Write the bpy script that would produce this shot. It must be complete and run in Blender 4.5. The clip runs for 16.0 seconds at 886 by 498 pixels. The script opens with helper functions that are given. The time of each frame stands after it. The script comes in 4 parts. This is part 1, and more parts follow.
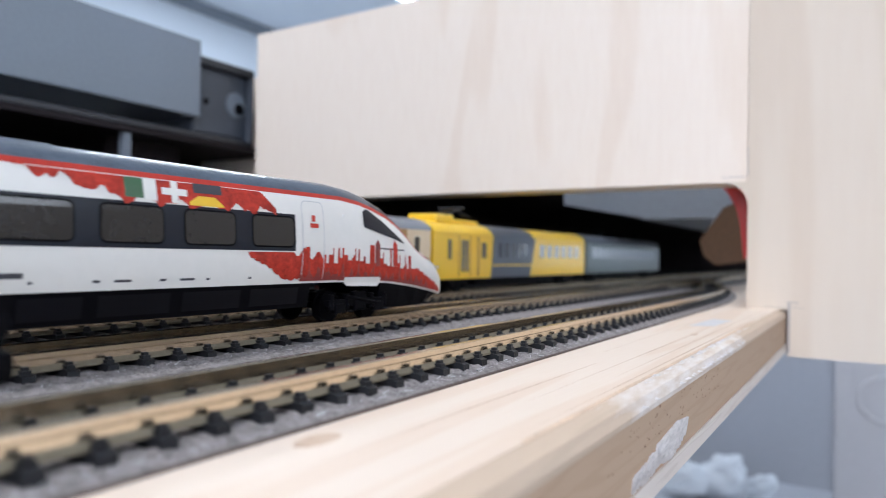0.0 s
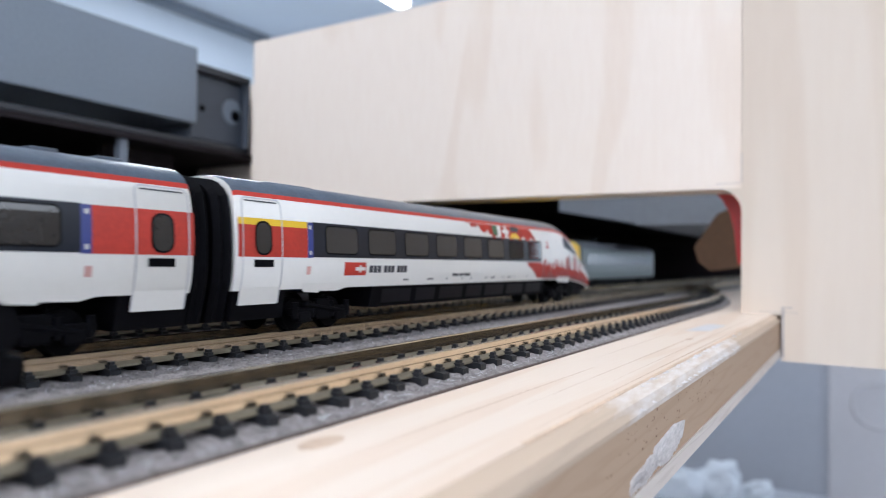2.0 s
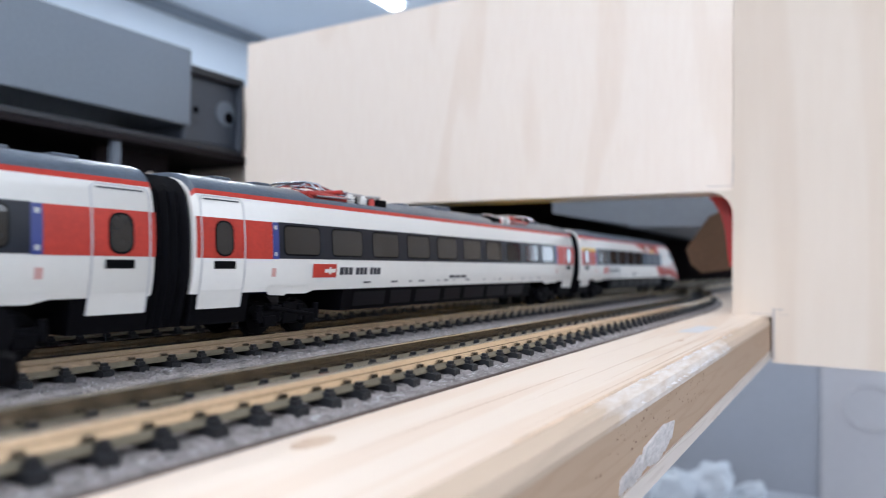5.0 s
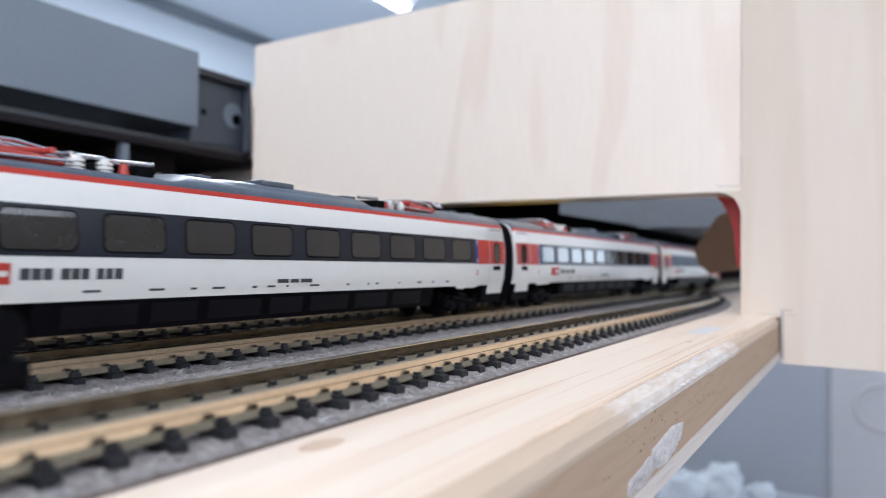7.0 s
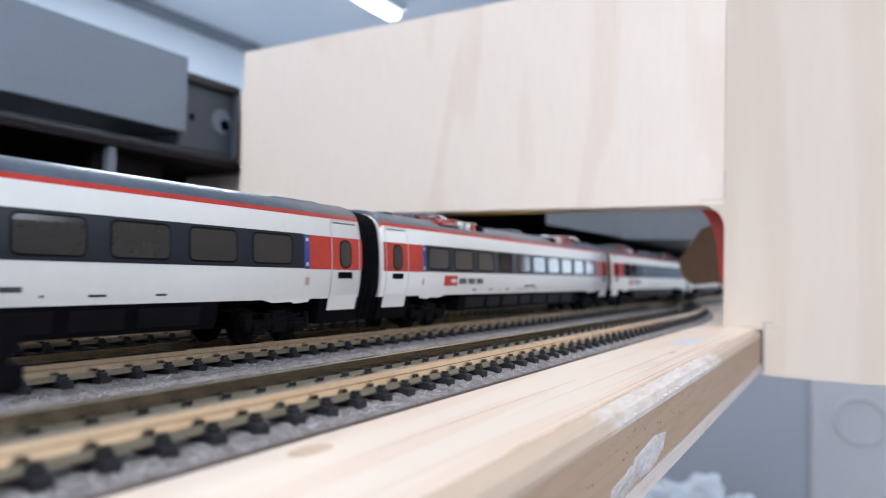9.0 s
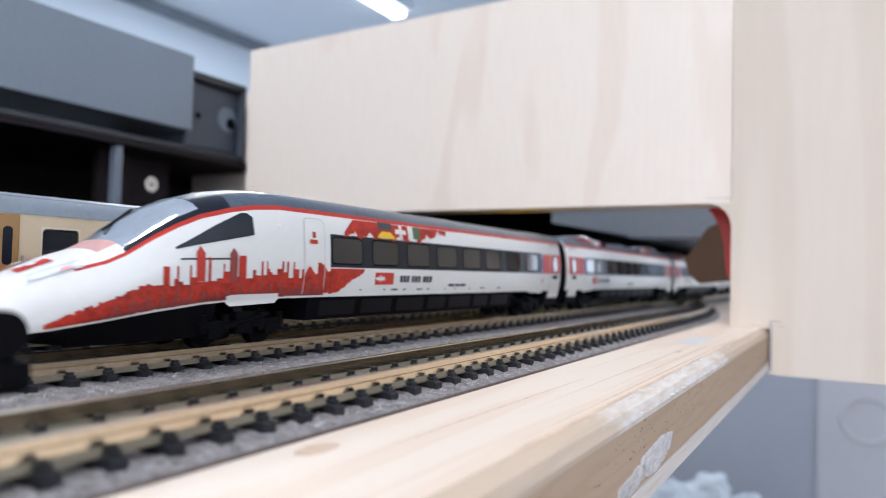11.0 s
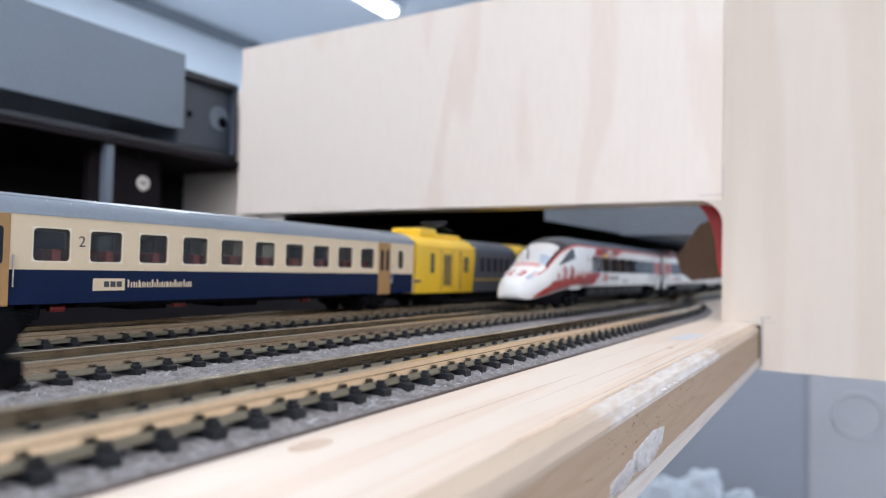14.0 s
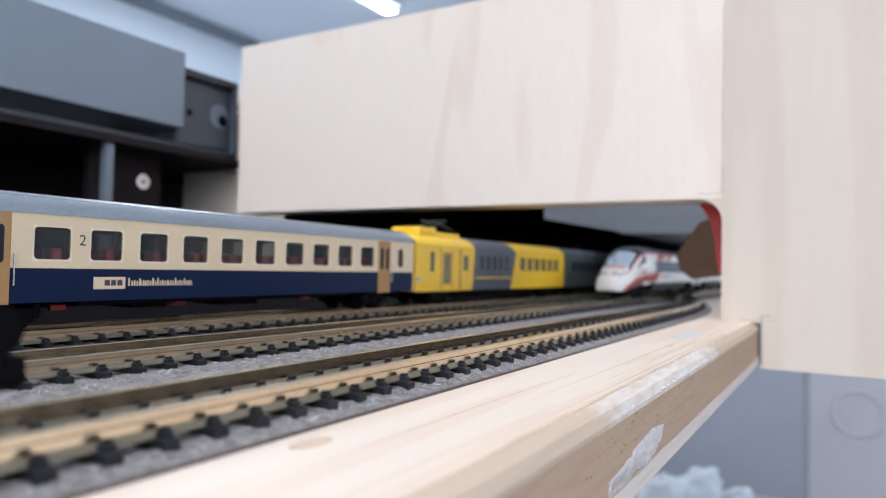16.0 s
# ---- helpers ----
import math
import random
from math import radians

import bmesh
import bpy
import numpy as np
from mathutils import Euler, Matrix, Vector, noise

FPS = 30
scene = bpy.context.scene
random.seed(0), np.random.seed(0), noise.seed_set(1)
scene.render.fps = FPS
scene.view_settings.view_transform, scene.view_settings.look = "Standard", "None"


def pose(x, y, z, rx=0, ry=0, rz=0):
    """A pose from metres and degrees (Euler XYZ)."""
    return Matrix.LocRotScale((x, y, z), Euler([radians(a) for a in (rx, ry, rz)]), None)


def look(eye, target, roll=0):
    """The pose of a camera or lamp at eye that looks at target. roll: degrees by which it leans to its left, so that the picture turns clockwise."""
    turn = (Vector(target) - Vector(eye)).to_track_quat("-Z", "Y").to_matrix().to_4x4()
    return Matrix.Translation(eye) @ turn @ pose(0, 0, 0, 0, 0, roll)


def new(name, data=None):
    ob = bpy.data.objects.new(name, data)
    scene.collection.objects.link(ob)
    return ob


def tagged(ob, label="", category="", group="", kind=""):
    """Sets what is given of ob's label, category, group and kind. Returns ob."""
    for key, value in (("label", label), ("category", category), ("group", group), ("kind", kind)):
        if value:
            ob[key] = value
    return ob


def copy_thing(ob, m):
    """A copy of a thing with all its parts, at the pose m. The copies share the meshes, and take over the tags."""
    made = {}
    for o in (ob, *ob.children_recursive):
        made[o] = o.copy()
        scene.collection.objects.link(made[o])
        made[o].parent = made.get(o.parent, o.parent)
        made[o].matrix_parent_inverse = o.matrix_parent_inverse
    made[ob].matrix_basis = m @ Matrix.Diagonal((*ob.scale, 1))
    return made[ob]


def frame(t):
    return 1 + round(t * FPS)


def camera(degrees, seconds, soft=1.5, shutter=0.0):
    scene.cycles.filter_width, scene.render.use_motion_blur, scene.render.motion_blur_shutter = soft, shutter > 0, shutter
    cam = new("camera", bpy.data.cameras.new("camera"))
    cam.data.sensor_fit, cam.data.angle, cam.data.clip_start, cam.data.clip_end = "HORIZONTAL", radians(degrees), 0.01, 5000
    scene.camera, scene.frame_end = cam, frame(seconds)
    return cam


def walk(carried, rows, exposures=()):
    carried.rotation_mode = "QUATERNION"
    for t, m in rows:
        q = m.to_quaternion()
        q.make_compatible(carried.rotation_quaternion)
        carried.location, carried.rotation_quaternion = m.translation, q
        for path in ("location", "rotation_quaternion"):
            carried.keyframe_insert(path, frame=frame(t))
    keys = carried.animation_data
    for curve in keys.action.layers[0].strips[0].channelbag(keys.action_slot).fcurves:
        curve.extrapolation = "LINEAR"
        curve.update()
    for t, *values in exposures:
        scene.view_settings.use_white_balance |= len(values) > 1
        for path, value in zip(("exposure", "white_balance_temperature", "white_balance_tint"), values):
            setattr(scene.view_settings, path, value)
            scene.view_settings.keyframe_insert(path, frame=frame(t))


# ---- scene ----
# Layout drawn in units of 1.08 mm: a 1:160 model railway on a plywood board.
U = 0.00108


def at(x, y, z, rx=0, ry=0, rz=0):
    return pose(x * U, y * U, z * U, rx, ry, rz)


# ---- camera ----
cam = camera(66.06, 16.0, 1.0, 0.3)
cam.data.dof.use_dof = True
cam.data.dof.focus_distance = 101 * U
cam.data.dof.aperture_fstop = 22.5
# seconds, place in layout units, pitch, roll, yaw
PATH = [
    (0, 50.83, 2.74, 15.53, 0.52, -0.93, 31.95),
    (0.5, 51.08, 2.45, 15.42, 0.73, -0.75, 31.61),
    (1, 50.91, 2.08, 15.61, 0.78, -1.19, 31.65),
    (1.5, 51.07, 1.42, 15.42, 0.84, -0.82, 31.04),
    (2, 50.88, 1.52, 15.38, 1.07, -0.85, 31.51),
    (2.5, 51.09, 1.30, 15.30, 1.29, -0.73, 31.47),
    (3, 51.00, 1.45, 15.11, 1.21, -0.51, 31.62),
    (3.5, 51.12, 1.33, 15.19, 1.31, -0.50, 31.61),
    (4, 51.24, 1.27, 15.07, 1.30, -0.37, 31.17),
    (6.5, 51.83, 0.61, 15.99, 1.19, -1.38, 31.18),
    (7, 51.48, 0.94, 15.52, 1.28, -0.77, 31.60),
    (7.5, 51.24, 0.39, 15.78, 1.55, -1.50, 32.20),
    (8, 51.71, -0.13, 15.66, 2.07, -1.43, 31.00),
    (10.5, 51.83, -0.31, 15.65, 1.88, -1.51, 30.22),
    (11, 51.58, -0.14, 15.65, 1.86, -1.57, 30.85),
    (11.5, 51.65, -0.33, 15.70, 1.84, -1.70, 30.42),
    (12, 51.69, -0.42, 15.77, 1.87, -1.78, 30.20),
    (12.5, 51.82, -0.41, 15.58, 1.82, -1.55, 30.14),
    (13, 51.74, -0.46, 15.54, 1.80, -1.60, 29.83),
    (13.5, 51.59, -0.33, 15.45, 1.81, -1.48, 29.92),
    (14, 51.80, -0.34, 15.45, 1.75, -1.32, 30.28),
    (14.5, 51.85, -0.34, 15.53, 1.77, -1.38, 30.59),
    (15, 51.61, -0.23, 15.29, 1.66, -1.19, 30.64),
    (15.5, 51.76, -0.44, 15.33, 1.50, -1.28, 30.15),
    (16, 51.93, -0.57, 15.50, 1.60, -1.31, 30.27),
]
walk(cam, [(t, at(x, y, z, 90 + p, r, w)) for t, x, y, z, p, r, w in PATH])

# ---- world and light ----
world = bpy.data.worlds.new("world")
scene.world = world
world.use_nodes = True
wn = world.node_tree
sky = wn.nodes.new("ShaderNodeTexSky")
sky.sky_type, sky.sun_disc = "NISHITA", False
sky.sun_elevation, sky.sun_rotation = radians(40), radians(120)
wn.nodes["Background"].inputs[1].default_value = 0.1
wn.links.new(sky.outputs[0], wn.nodes["Background"].inputs[0])


def area_lamp(name, eye, target, sx, sy, watts, colour):
    d = bpy.data.lights.new(name, "AREA")
    d.shape, d.size, d.size_y, d.energy, d.color = "RECTANGLE", sx, sy, watts, colour
    ob = new(name, d)
    ob.matrix_world = look(eye, target)
    return ob


# daylight through the windows behind and beside the camera, and the lamps on the ceiling
area_lamp("window_light", (0.5, -1.6, 0.6), (0.0, 0.15, 0.05), 1.3, 1.1, 22.5, (0.94, 0.975, 1.10))
area_lamp("window_light", (1.75, 0.6, 0.55), (0.0, 0.25, 0.02), 1.1, 1.0, 18.5, (0.85, 0.93, 1.04))
area_lamp("window_light", (1.4, 4.5, 0.4), (0.3, 0.6, 0.05), 2.0, 1.5, 42, (0.78, 0.90, 1.06))
area_lamp("ceiling_light_glow", (-1.77, 1.9, 1.18), (-1.77, 1.9, 0.0), 0.07, 1.3, 29, (0.88, 0.95, 1.03))
area_lamp("ceiling_light_glow", (-0.15, -0.5, 1.18), (-0.15, -0.5, 0.0), 0.07, 1.3, 7.5, (0.95, 0.975, 1.03))
scene.view_settings.exposure = 0.05


# ---- materials ----
def mat(name, base, rough=0.5, metal=0.0, vary=0.12, s1=40, s2=900, bump=0.0, stretch=(1, 1, 1), coat=0.0, random_tone=0.0, spec=0.5):
    m = bpy.data.materials.new(name)
    m.use_nodes = True
    n, l = m.node_tree.nodes, m.node_tree.links
    b = n["Principled BSDF"]
    b.inputs["Metallic"].default_value = metal
    b.inputs["Coat Weight"].default_value = coat
    b.inputs["Specular IOR Level"].default_value = spec
    tc, mp = n.new("ShaderNodeTexCoord"), n.new("ShaderNodeMapping")
    mp.inputs["Scale"].default_value = stretch
    l.new(tc.outputs["Object"], mp.inputs[0])
    tones = []
    for s, det in ((s1, 3), (s2, 4)):
        t = n.new("ShaderNodeTexNoise")
        t.inputs["Scale"].default_value, t.inputs["Detail"].default_value = s, det
        l.new(mp.outputs[0], t.inputs[0])
        tones.append(t)
    add = n.new("ShaderNodeMath")
    add.operation = "ADD"
    l.new(tones[0].outputs["Fac"], add.inputs[0])
    l.new(tones[1].outputs["Fac"], add.inputs[1])
    last = add.outputs[0]
    if random_tone:
        oi, ma = n.new("ShaderNodeObjectInfo"), n.new("ShaderNodeMath")
        ma.operation = "MULTIPLY_ADD"
        ma.inputs[1].default_value = random_tone
        l.new(oi.outputs["Random"], ma.inputs[0])
        l.new(last, ma.inputs[2])
        last = ma.outputs[0]
    mr = n.new("ShaderNodeMapRange")
    mr.inputs["From Min"].default_value, mr.inputs["From Max"].default_value = 0.6, 1.4 + random_tone
    l.new(last, mr.inputs[0])
    mix = n.new("ShaderNodeMix")
    mix.data_type = "RGBA"
    mix.inputs[6].default_value = (*[c * (1 - vary) for c in base], 1)
    mix.inputs[7].default_value = (*[min(1, c * (1 + vary)) for c in base], 1)
    l.new(mr.outputs[0], mix.inputs[0])
    l.new(mix.outputs[2], b.inputs["Base Color"])
    mr2 = n.new("ShaderNodeMapRange")
    mr2.inputs["To Min"].default_value, mr2.inputs["To Max"].default_value = rough * 0.85, min(1, rough * 1.15)
    l.new(tones[1].outputs["Fac"], mr2.inputs[0])
    l.new(mr2.outputs[0], b.inputs["Roughness"])
    if bump:
        bp = n.new("ShaderNodeBump")
        bp.inputs["Strength"].default_value, bp.inputs["Distance"].default_value = bump, 0.0004
        l.new(tones[1].outputs["Fac"], bp.inputs["Height"])
        l.new(bp.outputs[0], b.inputs["Normal"])
    return m


def wood(name, pale, dark, along, ring=60.0, rough=0.55, contrast=1.0, length=0.045):
    """Pale sawn wood with grain lines along one axis, broad tone patches and small pores."""
    m = bpy.data.materials.new(name)
    m.use_nodes = True
    n, l = m.node_tree.nodes, m.node_tree.links
    b = n["Principled BSDF"]
    b.inputs["Roughness"].default_value = rough
    tc = n.new("ShaderNodeTexCoord")
    sc = [1.0, 1.0, 1.0]
    sc["xyz".index(along)] = length
    mp = n.new("ShaderNodeMapping")
    mp.inputs["Scale"].default_value = sc
    l.new(tc.outputs["Object"], mp.inputs[0])
    warp = n.new("ShaderNodeTexNoise")
    warp.inputs["Scale"].default_value, warp.inputs["Detail"].default_value = ring * 0.5, 2
    l.new(mp.outputs[0], warp.inputs[0])
    fine = n.new("ShaderNodeTexNoise")
    fine.inputs["Scale"].default_value, fine.inputs["Detail"].default_value = ring * 14, 5
    l.new(mp.outputs[0], fine.inputs[0])
    lines = n.new("ShaderNodeMath")
    lines.operation = "MULTIPLY"
    lines.inputs[1].default_value = 34.0
    l.new(warp.outputs["Fac"], lines.inputs[0])
    sine = n.new("ShaderNodeMath")
    sine.operation = "SINE"
    l.new(lines.outputs[0], sine.inputs[0])
    power = n.new("ShaderNodeMapRange")
    power.interpolation_type = "SMOOTHERSTEP"
    power.inputs["From Min"].default_value, power.inputs["From Max"].default_value = 0.35, 1.0
    power.inputs["To Max"].default_value = 0.65 * contrast
    l.new(sine.outputs[0], power.inputs[0])
    fm = n.new("ShaderNodeMapRange")
    fm.inputs["From Min"].default_value, fm.inputs["From Max"].default_value = 0.35, 0.75
    fm.inputs["To Max"].default_value = 0.35 * contrast
    l.new(fine.outputs["Fac"], fm.inputs[0])
    add = n.new("ShaderNodeMath")
    l.new(power.outputs[0], add.inputs[0])
    l.new(fm.outputs[0], add.inputs[1])
    mix = n.new("ShaderNodeMix")
    mix.data_type = "RGBA"
    mix.inputs[6].default_value, mix.inputs[7].default_value = (*pale, 1), (*dark, 1)
    l.new(add.outputs[0], mix.inputs[0])
    l.new(mix.outputs[2], b.inputs["Base Color"])
    bp = n.new("ShaderNodeBump")
    bp.inputs["Strength"].default_value, bp.inputs["Distance"].default_value = 0.25, 0.0002
    l.new(fine.outputs["Fac"], bp.inputs["Height"])
    l.new(bp.outputs[0], b.inputs["Normal"])
    return m


def torn_wood(name, tan, torn, y0, y1, y2, y3):
    """Sawn tan wood, torn to whitish fibre along a stretch of its length."""
    m = wood(name, tan, tuple(c * 0.8 for c in tan), "y", ring=420, rough=0.85, contrast=0.5)
    n, l = m.node_tree.nodes, m.node_tree.links
    b = n["Principled BSDF"]
    base = b.inputs["Base Color"].links[0].from_socket
    tc, sep, mp = n.new("ShaderNodeTexCoord"), n.new("ShaderNodeSeparateXYZ"), n.new("ShaderNodeMapping")
    mp.inputs["Scale"].default_value = (1, 0.22, 1)
    l.new(tc.outputs["Object"], sep.inputs[0])
    l.new(tc.outputs["Object"], mp.inputs[0])
    t = n.new("ShaderNodeTexNoise")
    t.inputs["Scale"].default_value, t.inputs["Detail"].default_value = 900, 5
    l.new(mp.outputs[0], t.inputs[0])
    rise, fall, mul = n.new("ShaderNodeMapRange"), n.new("ShaderNodeMapRange"), n.new("ShaderNodeMath")
    rise.inputs["From Min"].default_value, rise.inputs["From Max"].default_value = y0, y1
    fall.inputs["From Min"].default_value, fall.inputs["From Max"].default_value = y3, y2
    l.new(sep.outputs[1], rise.inputs[0])
    l.new(sep.outputs[1], fall.inputs[0])
    mul.operation = "MULTIPLY"
    l.new(rise.outputs[0], mul.inputs[0])
    l.new(fall.outputs[0], mul.inputs[1])
    add = n.new("ShaderNodeMath")
    l.new(mul.outputs[0], add.inputs[0])
    l.new(t.outputs["Fac"], add.inputs[1])
    edge = n.new("ShaderNodeMapRange")
    edge.inputs["From Min"].default_value, edge.inputs["From Max"].default_value = 1.2, 1.75
    l.new(add.outputs[0], edge.inputs[0])
    mix = n.new("ShaderNodeMix")
    mix.data_type = "RGBA"
    mix.inputs[7].default_value = (*torn, 1)
    l.new(edge.outputs[0], mix.inputs[0])
    l.new(base, mix.inputs[6])
    l.new(mix.outputs[2], b.inputs["Base Color"])
    return m


def glass(name, tint, alpha, rough=0.05):
    """A thin tinted pane: mostly see-through, with a gloss on top."""
    m = bpy.data.materials.new(name)
    m.use_nodes = True
    n, l = m.node_tree.nodes, m.node_tree.links
    out = n["Material Output"]
    b = n["Principled BSDF"]
    b.inputs["Base Color"].default_value = (*tint, 1)
    b.inputs["Roughness"].default_value = rough
    tr = n.new("ShaderNodeBsdfTransparent")
    tr.inputs[0].default_value = (0.75, 0.75, 0.72, 1)
    mx = n.new("ShaderNodeMixShader")
    mx.inputs[0].default_value = alpha
    l.new(tr.outputs[0], mx.inputs[1])
    l.new(b.outputs[0], mx.inputs[2])
    l.new(mx.outputs[0], out.inputs[0])
    return m


def glow(name, colour, strength):
    m = bpy.data.materials.new(name)
    m.use_nodes = True
    b = m.node_tree.nodes["Principled BSDF"]
    b.inputs["Base Color"].default_value = (*colour, 1)
    b.inputs["Emission Color"].default_value = (*colour, 1)
    b.inputs["Emission Strength"].default_value = strength
    return m


PANEL = wood("panel_wood", (0.81, 0.712, 0.615), (0.69, 0.545, 0.425), "z", ring=34, contrast=0.5, length=0.16)
POST = wood("post_wood", (0.65, 0.56, 0.462), (0.58, 0.465, 0.36), "z", ring=22, contrast=0.55, length=0.12)
PINE = wood("pine_top", (0.77, 0.648, 0.538), (0.66, 0.45, 0.30), "y", ring=170, contrast=0.42)
CORE = wood("plywood_core", (0.46, 0.32, 0.215), (0.36, 0.23, 0.14), "y", ring=520, rough=0.8, contrast=0.35)
VENEER = wood("plywood_veneer_edge", (0.67, 0.59, 0.52), (0.50, 0.41, 0.34), "y", ring=700, rough=0.8, contrast=0.45)
RAILFOOT = mat("tarnished_rail_foot", (0.205, 0.178, 0.128), 0.5, 0.35, 0.2, 60, 1500, spec=0.3)
RAIL = mat("nickel_silver_rail", (0.67, 0.55, 0.405), 0.215, 1.0, 0.12, 60, 1500)
SLEEPER = mat("black_plastic_sleeper", (0.012, 0.013, 0.016), 0.5, 0, 0.25, 200, 3000, 0.2, random_tone=0.4, spec=0.3)
BALLAST = mat("grey_foam_strip", (0.235, 0.212, 0.208), 0.85, 0, 0.6, 700, 2600, 1.0, spec=0.35)
UNDERLAY = mat("dark_brown_underlay", (0.09, 0.06, 0.05), 0.9)
LINT = mat("pale_lint", (0.55, 0.55, 0.55), 0.9)
WHITE = mat("white_livery_paint", (0.71, 0.69, 0.65), 0.36, 0, 0.03, 60, 800)
ROOF = mat("blue_grey_roof_paint", (0.060, 0.078, 0.105), 0.42, 0, 0.35, 160, 1600, 0.25, coat=0.35)
RED = mat("red_livery_paint", (0.46, 0.034, 0.020), 0.42, 0, 0.18, 160, 1500, spec=0.3)
FADED = mat("faded_red_print", (0.55, 0.30, 0.27), 0.5)
ARTRED = mat("mottled_red_print", (0.40, 0.032, 0.018), 0.5, 0, 0.5, 420, 1700, spec=0.2)
DARKRED = mat("dark_red_livery_paint", (0.22, 0.028, 0.024), 0.4, 0, 0.3, 260, 1500)
BLUE = mat("blue_livery_paint", (0.018, 0.035, 0.20), 0.4)
YELLOW = mat("yellow_livery_paint", (0.80, 0.50, 0.02), 0.4, 0, 0.06)
GREEN = mat("dark_green_paint", (0.03, 0.10, 0.04), 0.4)
BLACK = mat("black_plastic", (0.0022, 0.0022, 0.0035), 0.65, 0, 0.3, 100, 1500, 0.1, spec=0.06)
HATCH = mat("satin_black_hatch", (0.003, 0.003, 0.005), 0.4, 0, 0.2, 100, 1500, spec=0.12)
INK = mat("dark_print", (0.035, 0.035, 0.045), 0.5)
SMEAR = mat("pale_smear", (0.64, 0.62, 0.62), 0.6, 0, 0.2, 90, 900)
PALEGREY = mat("pale_grey_panel_gap", (0.48, 0.48, 0.49), 0.5)
WINDOW = mat("dark_window_band", (0.006, 0.009, 0.017), 0.34, 0, 0.2, 60, 900, 0, spec=0.25)
PANE = mat("smoked_window_pane", (0.013, 0.013, 0.014), 0.1, 0, 0.35, 160, 900, spec=0.5)
SCREEN = mat("windscreen_glass", (0.76, 0.80, 0.84), 0.1, 0.85, 0.1, 60, 900, 0, coat=0.6)
STEEL = mat("bright_metal", (0.60, 0.60, 0.62), 0.22, 1.0)
PANTO = mat("red_insulator_paint", (0.42, 0.04, 0.03), 0.45)
IVORY = mat("window_rim_highlight", (0.74, 0.63, 0.48), 0.35, 0, 0.04, 60, 900)
HUBRED = mat("dark_red_brake_parts", (0.20, 0.015, 0.015), 0.5)
CREAM = mat("cream_coach_paint", (0.68, 0.53, 0.35), 0.42, 0, 0.04, 60, 900)
NAVY = mat("navy_coach_paint", (0.0016, 0.010, 0.041), 0.36, 0, 0.15, 60, 900, spec=0.15)
SILVER = mat("silver_grey_roof", (0.205, 0.228, 0.26), 0.4, 0.15, 0.1, 90, 1200)
OCHRE = mat("ochre_door_paint", (0.36, 0.19, 0.065), 0.45)
SEAT = mat("dull_red_seat", (0.36, 0.06, 0.05), 0.7)
DUCT = mat("pale_grey_duct_paint", (0.30, 0.34, 0.40), 0.6, 0, 0.08, 8, 300)
PENCIL = mat("pencil_grey", (0.40, 0.36, 0.34), 0.7)
FIBRE = mat("torn_wood_fibre", (0.72, 0.675, 0.65), 0.9, 0, 0.25, 120, 2500, 0.6, stretch=(1, 0.25, 1), spec=0.1)
GLUE = mat("brown_glue_line", (0.66, 0.49, 0.35), 0.7, 0, 0.3, 90, 1500)
SPECK = mat("red_brown_chip", (0.20, 0.10, 0.06), 0.8)
BEVEL = torn_wood("torn_pine_edge", (0.56, 0.43, 0.32), (0.72, 0.67, 0.63), 0.062, 0.088, 0.165, 0.195)
DIMGLASS = mat("dull_brown_window", (0.13, 0.105, 0.06), 0.2)
RIBBON = mat("grey_window_strip", (0.04, 0.044, 0.054), 0.2)
KNOT = wood("knot_wood", (0.64, 0.47, 0.34), (0.48, 0.31, 0.20), "x", ring=500)
COACHGLASS = glass("coach_glass", (0.16, 0.18, 0.21), 0.12)
COACHYELLOW = mat("yellow_railcar_paint", (0.82, 0.51, 0.03), 0.36, 0, 0.05, 60, 900)
COACHGREY = mat("blue_grey_coach_paint", (0.075, 0.085, 0.105), 0.4, 0, 0.12, 60, 900)
GREENGREY = mat("dark_green_grey_coach_paint", (0.07, 0.095, 0.095), 0.4, 0, 0.12, 60, 900)
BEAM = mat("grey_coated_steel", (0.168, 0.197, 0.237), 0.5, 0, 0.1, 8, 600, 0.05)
# the beam's grey again, darkened for the shade in its open end
BEAMSHADE = mat("shaded_beam_steel", (0.060, 0.071, 0.090), 0.5, 0, 0.15, 8, 600)
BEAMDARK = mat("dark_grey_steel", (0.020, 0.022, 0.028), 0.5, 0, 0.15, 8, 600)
# near-black tones that put the shade of recess and tunnel into the colour
SHADEBOARD = mat("shade_toned_board", (0.023, 0.018, 0.020), 0.75, 0, 0.3, 6, 200, spec=0.12)
SHADEBLACK = mat("black_recess_shade", (0.006, 0.005, 0.006), 1.0, 0, 0.3, 30, 900, spec=0.03)
BROWN = mat("brown_hardboard", (0.15, 0.085, 0.05), 0.8, 0, 0.2, 20, 400)
REDPLASTIC = mat("red_plastic", (0.52, 0.02, 0.015), 0.4)
WALL = mat("pale_blue_wall_paint", (0.62, 0.69, 0.77), 0.9, 0, 0.03, 3, 60)
CEIL = mat("white_ceiling_paint", (0.72, 0.79, 0.87), 0.9, 0, 0.02, 3, 60)
FLOOR = mat("grey_floor", (0.51, 0.49, 0.49), 0.5, 0, 0.12, 4, 80)
LENS = mat("clear_lamp_lens", (0.60, 0.62, 0.66), 0.15, 0.2, 0.1, 200, 900, coat=0.5)
BEAMPALE = mat("blue_grey_cabinet_paint", (0.40, 0.415, 0.455), 0.5, 0, 0.06, 4, 80)
CABINET = mat("pale_grey_cabinet_paint", (0.53, 0.515, 0.53), 0.5, 0, 0.05, 4, 80)
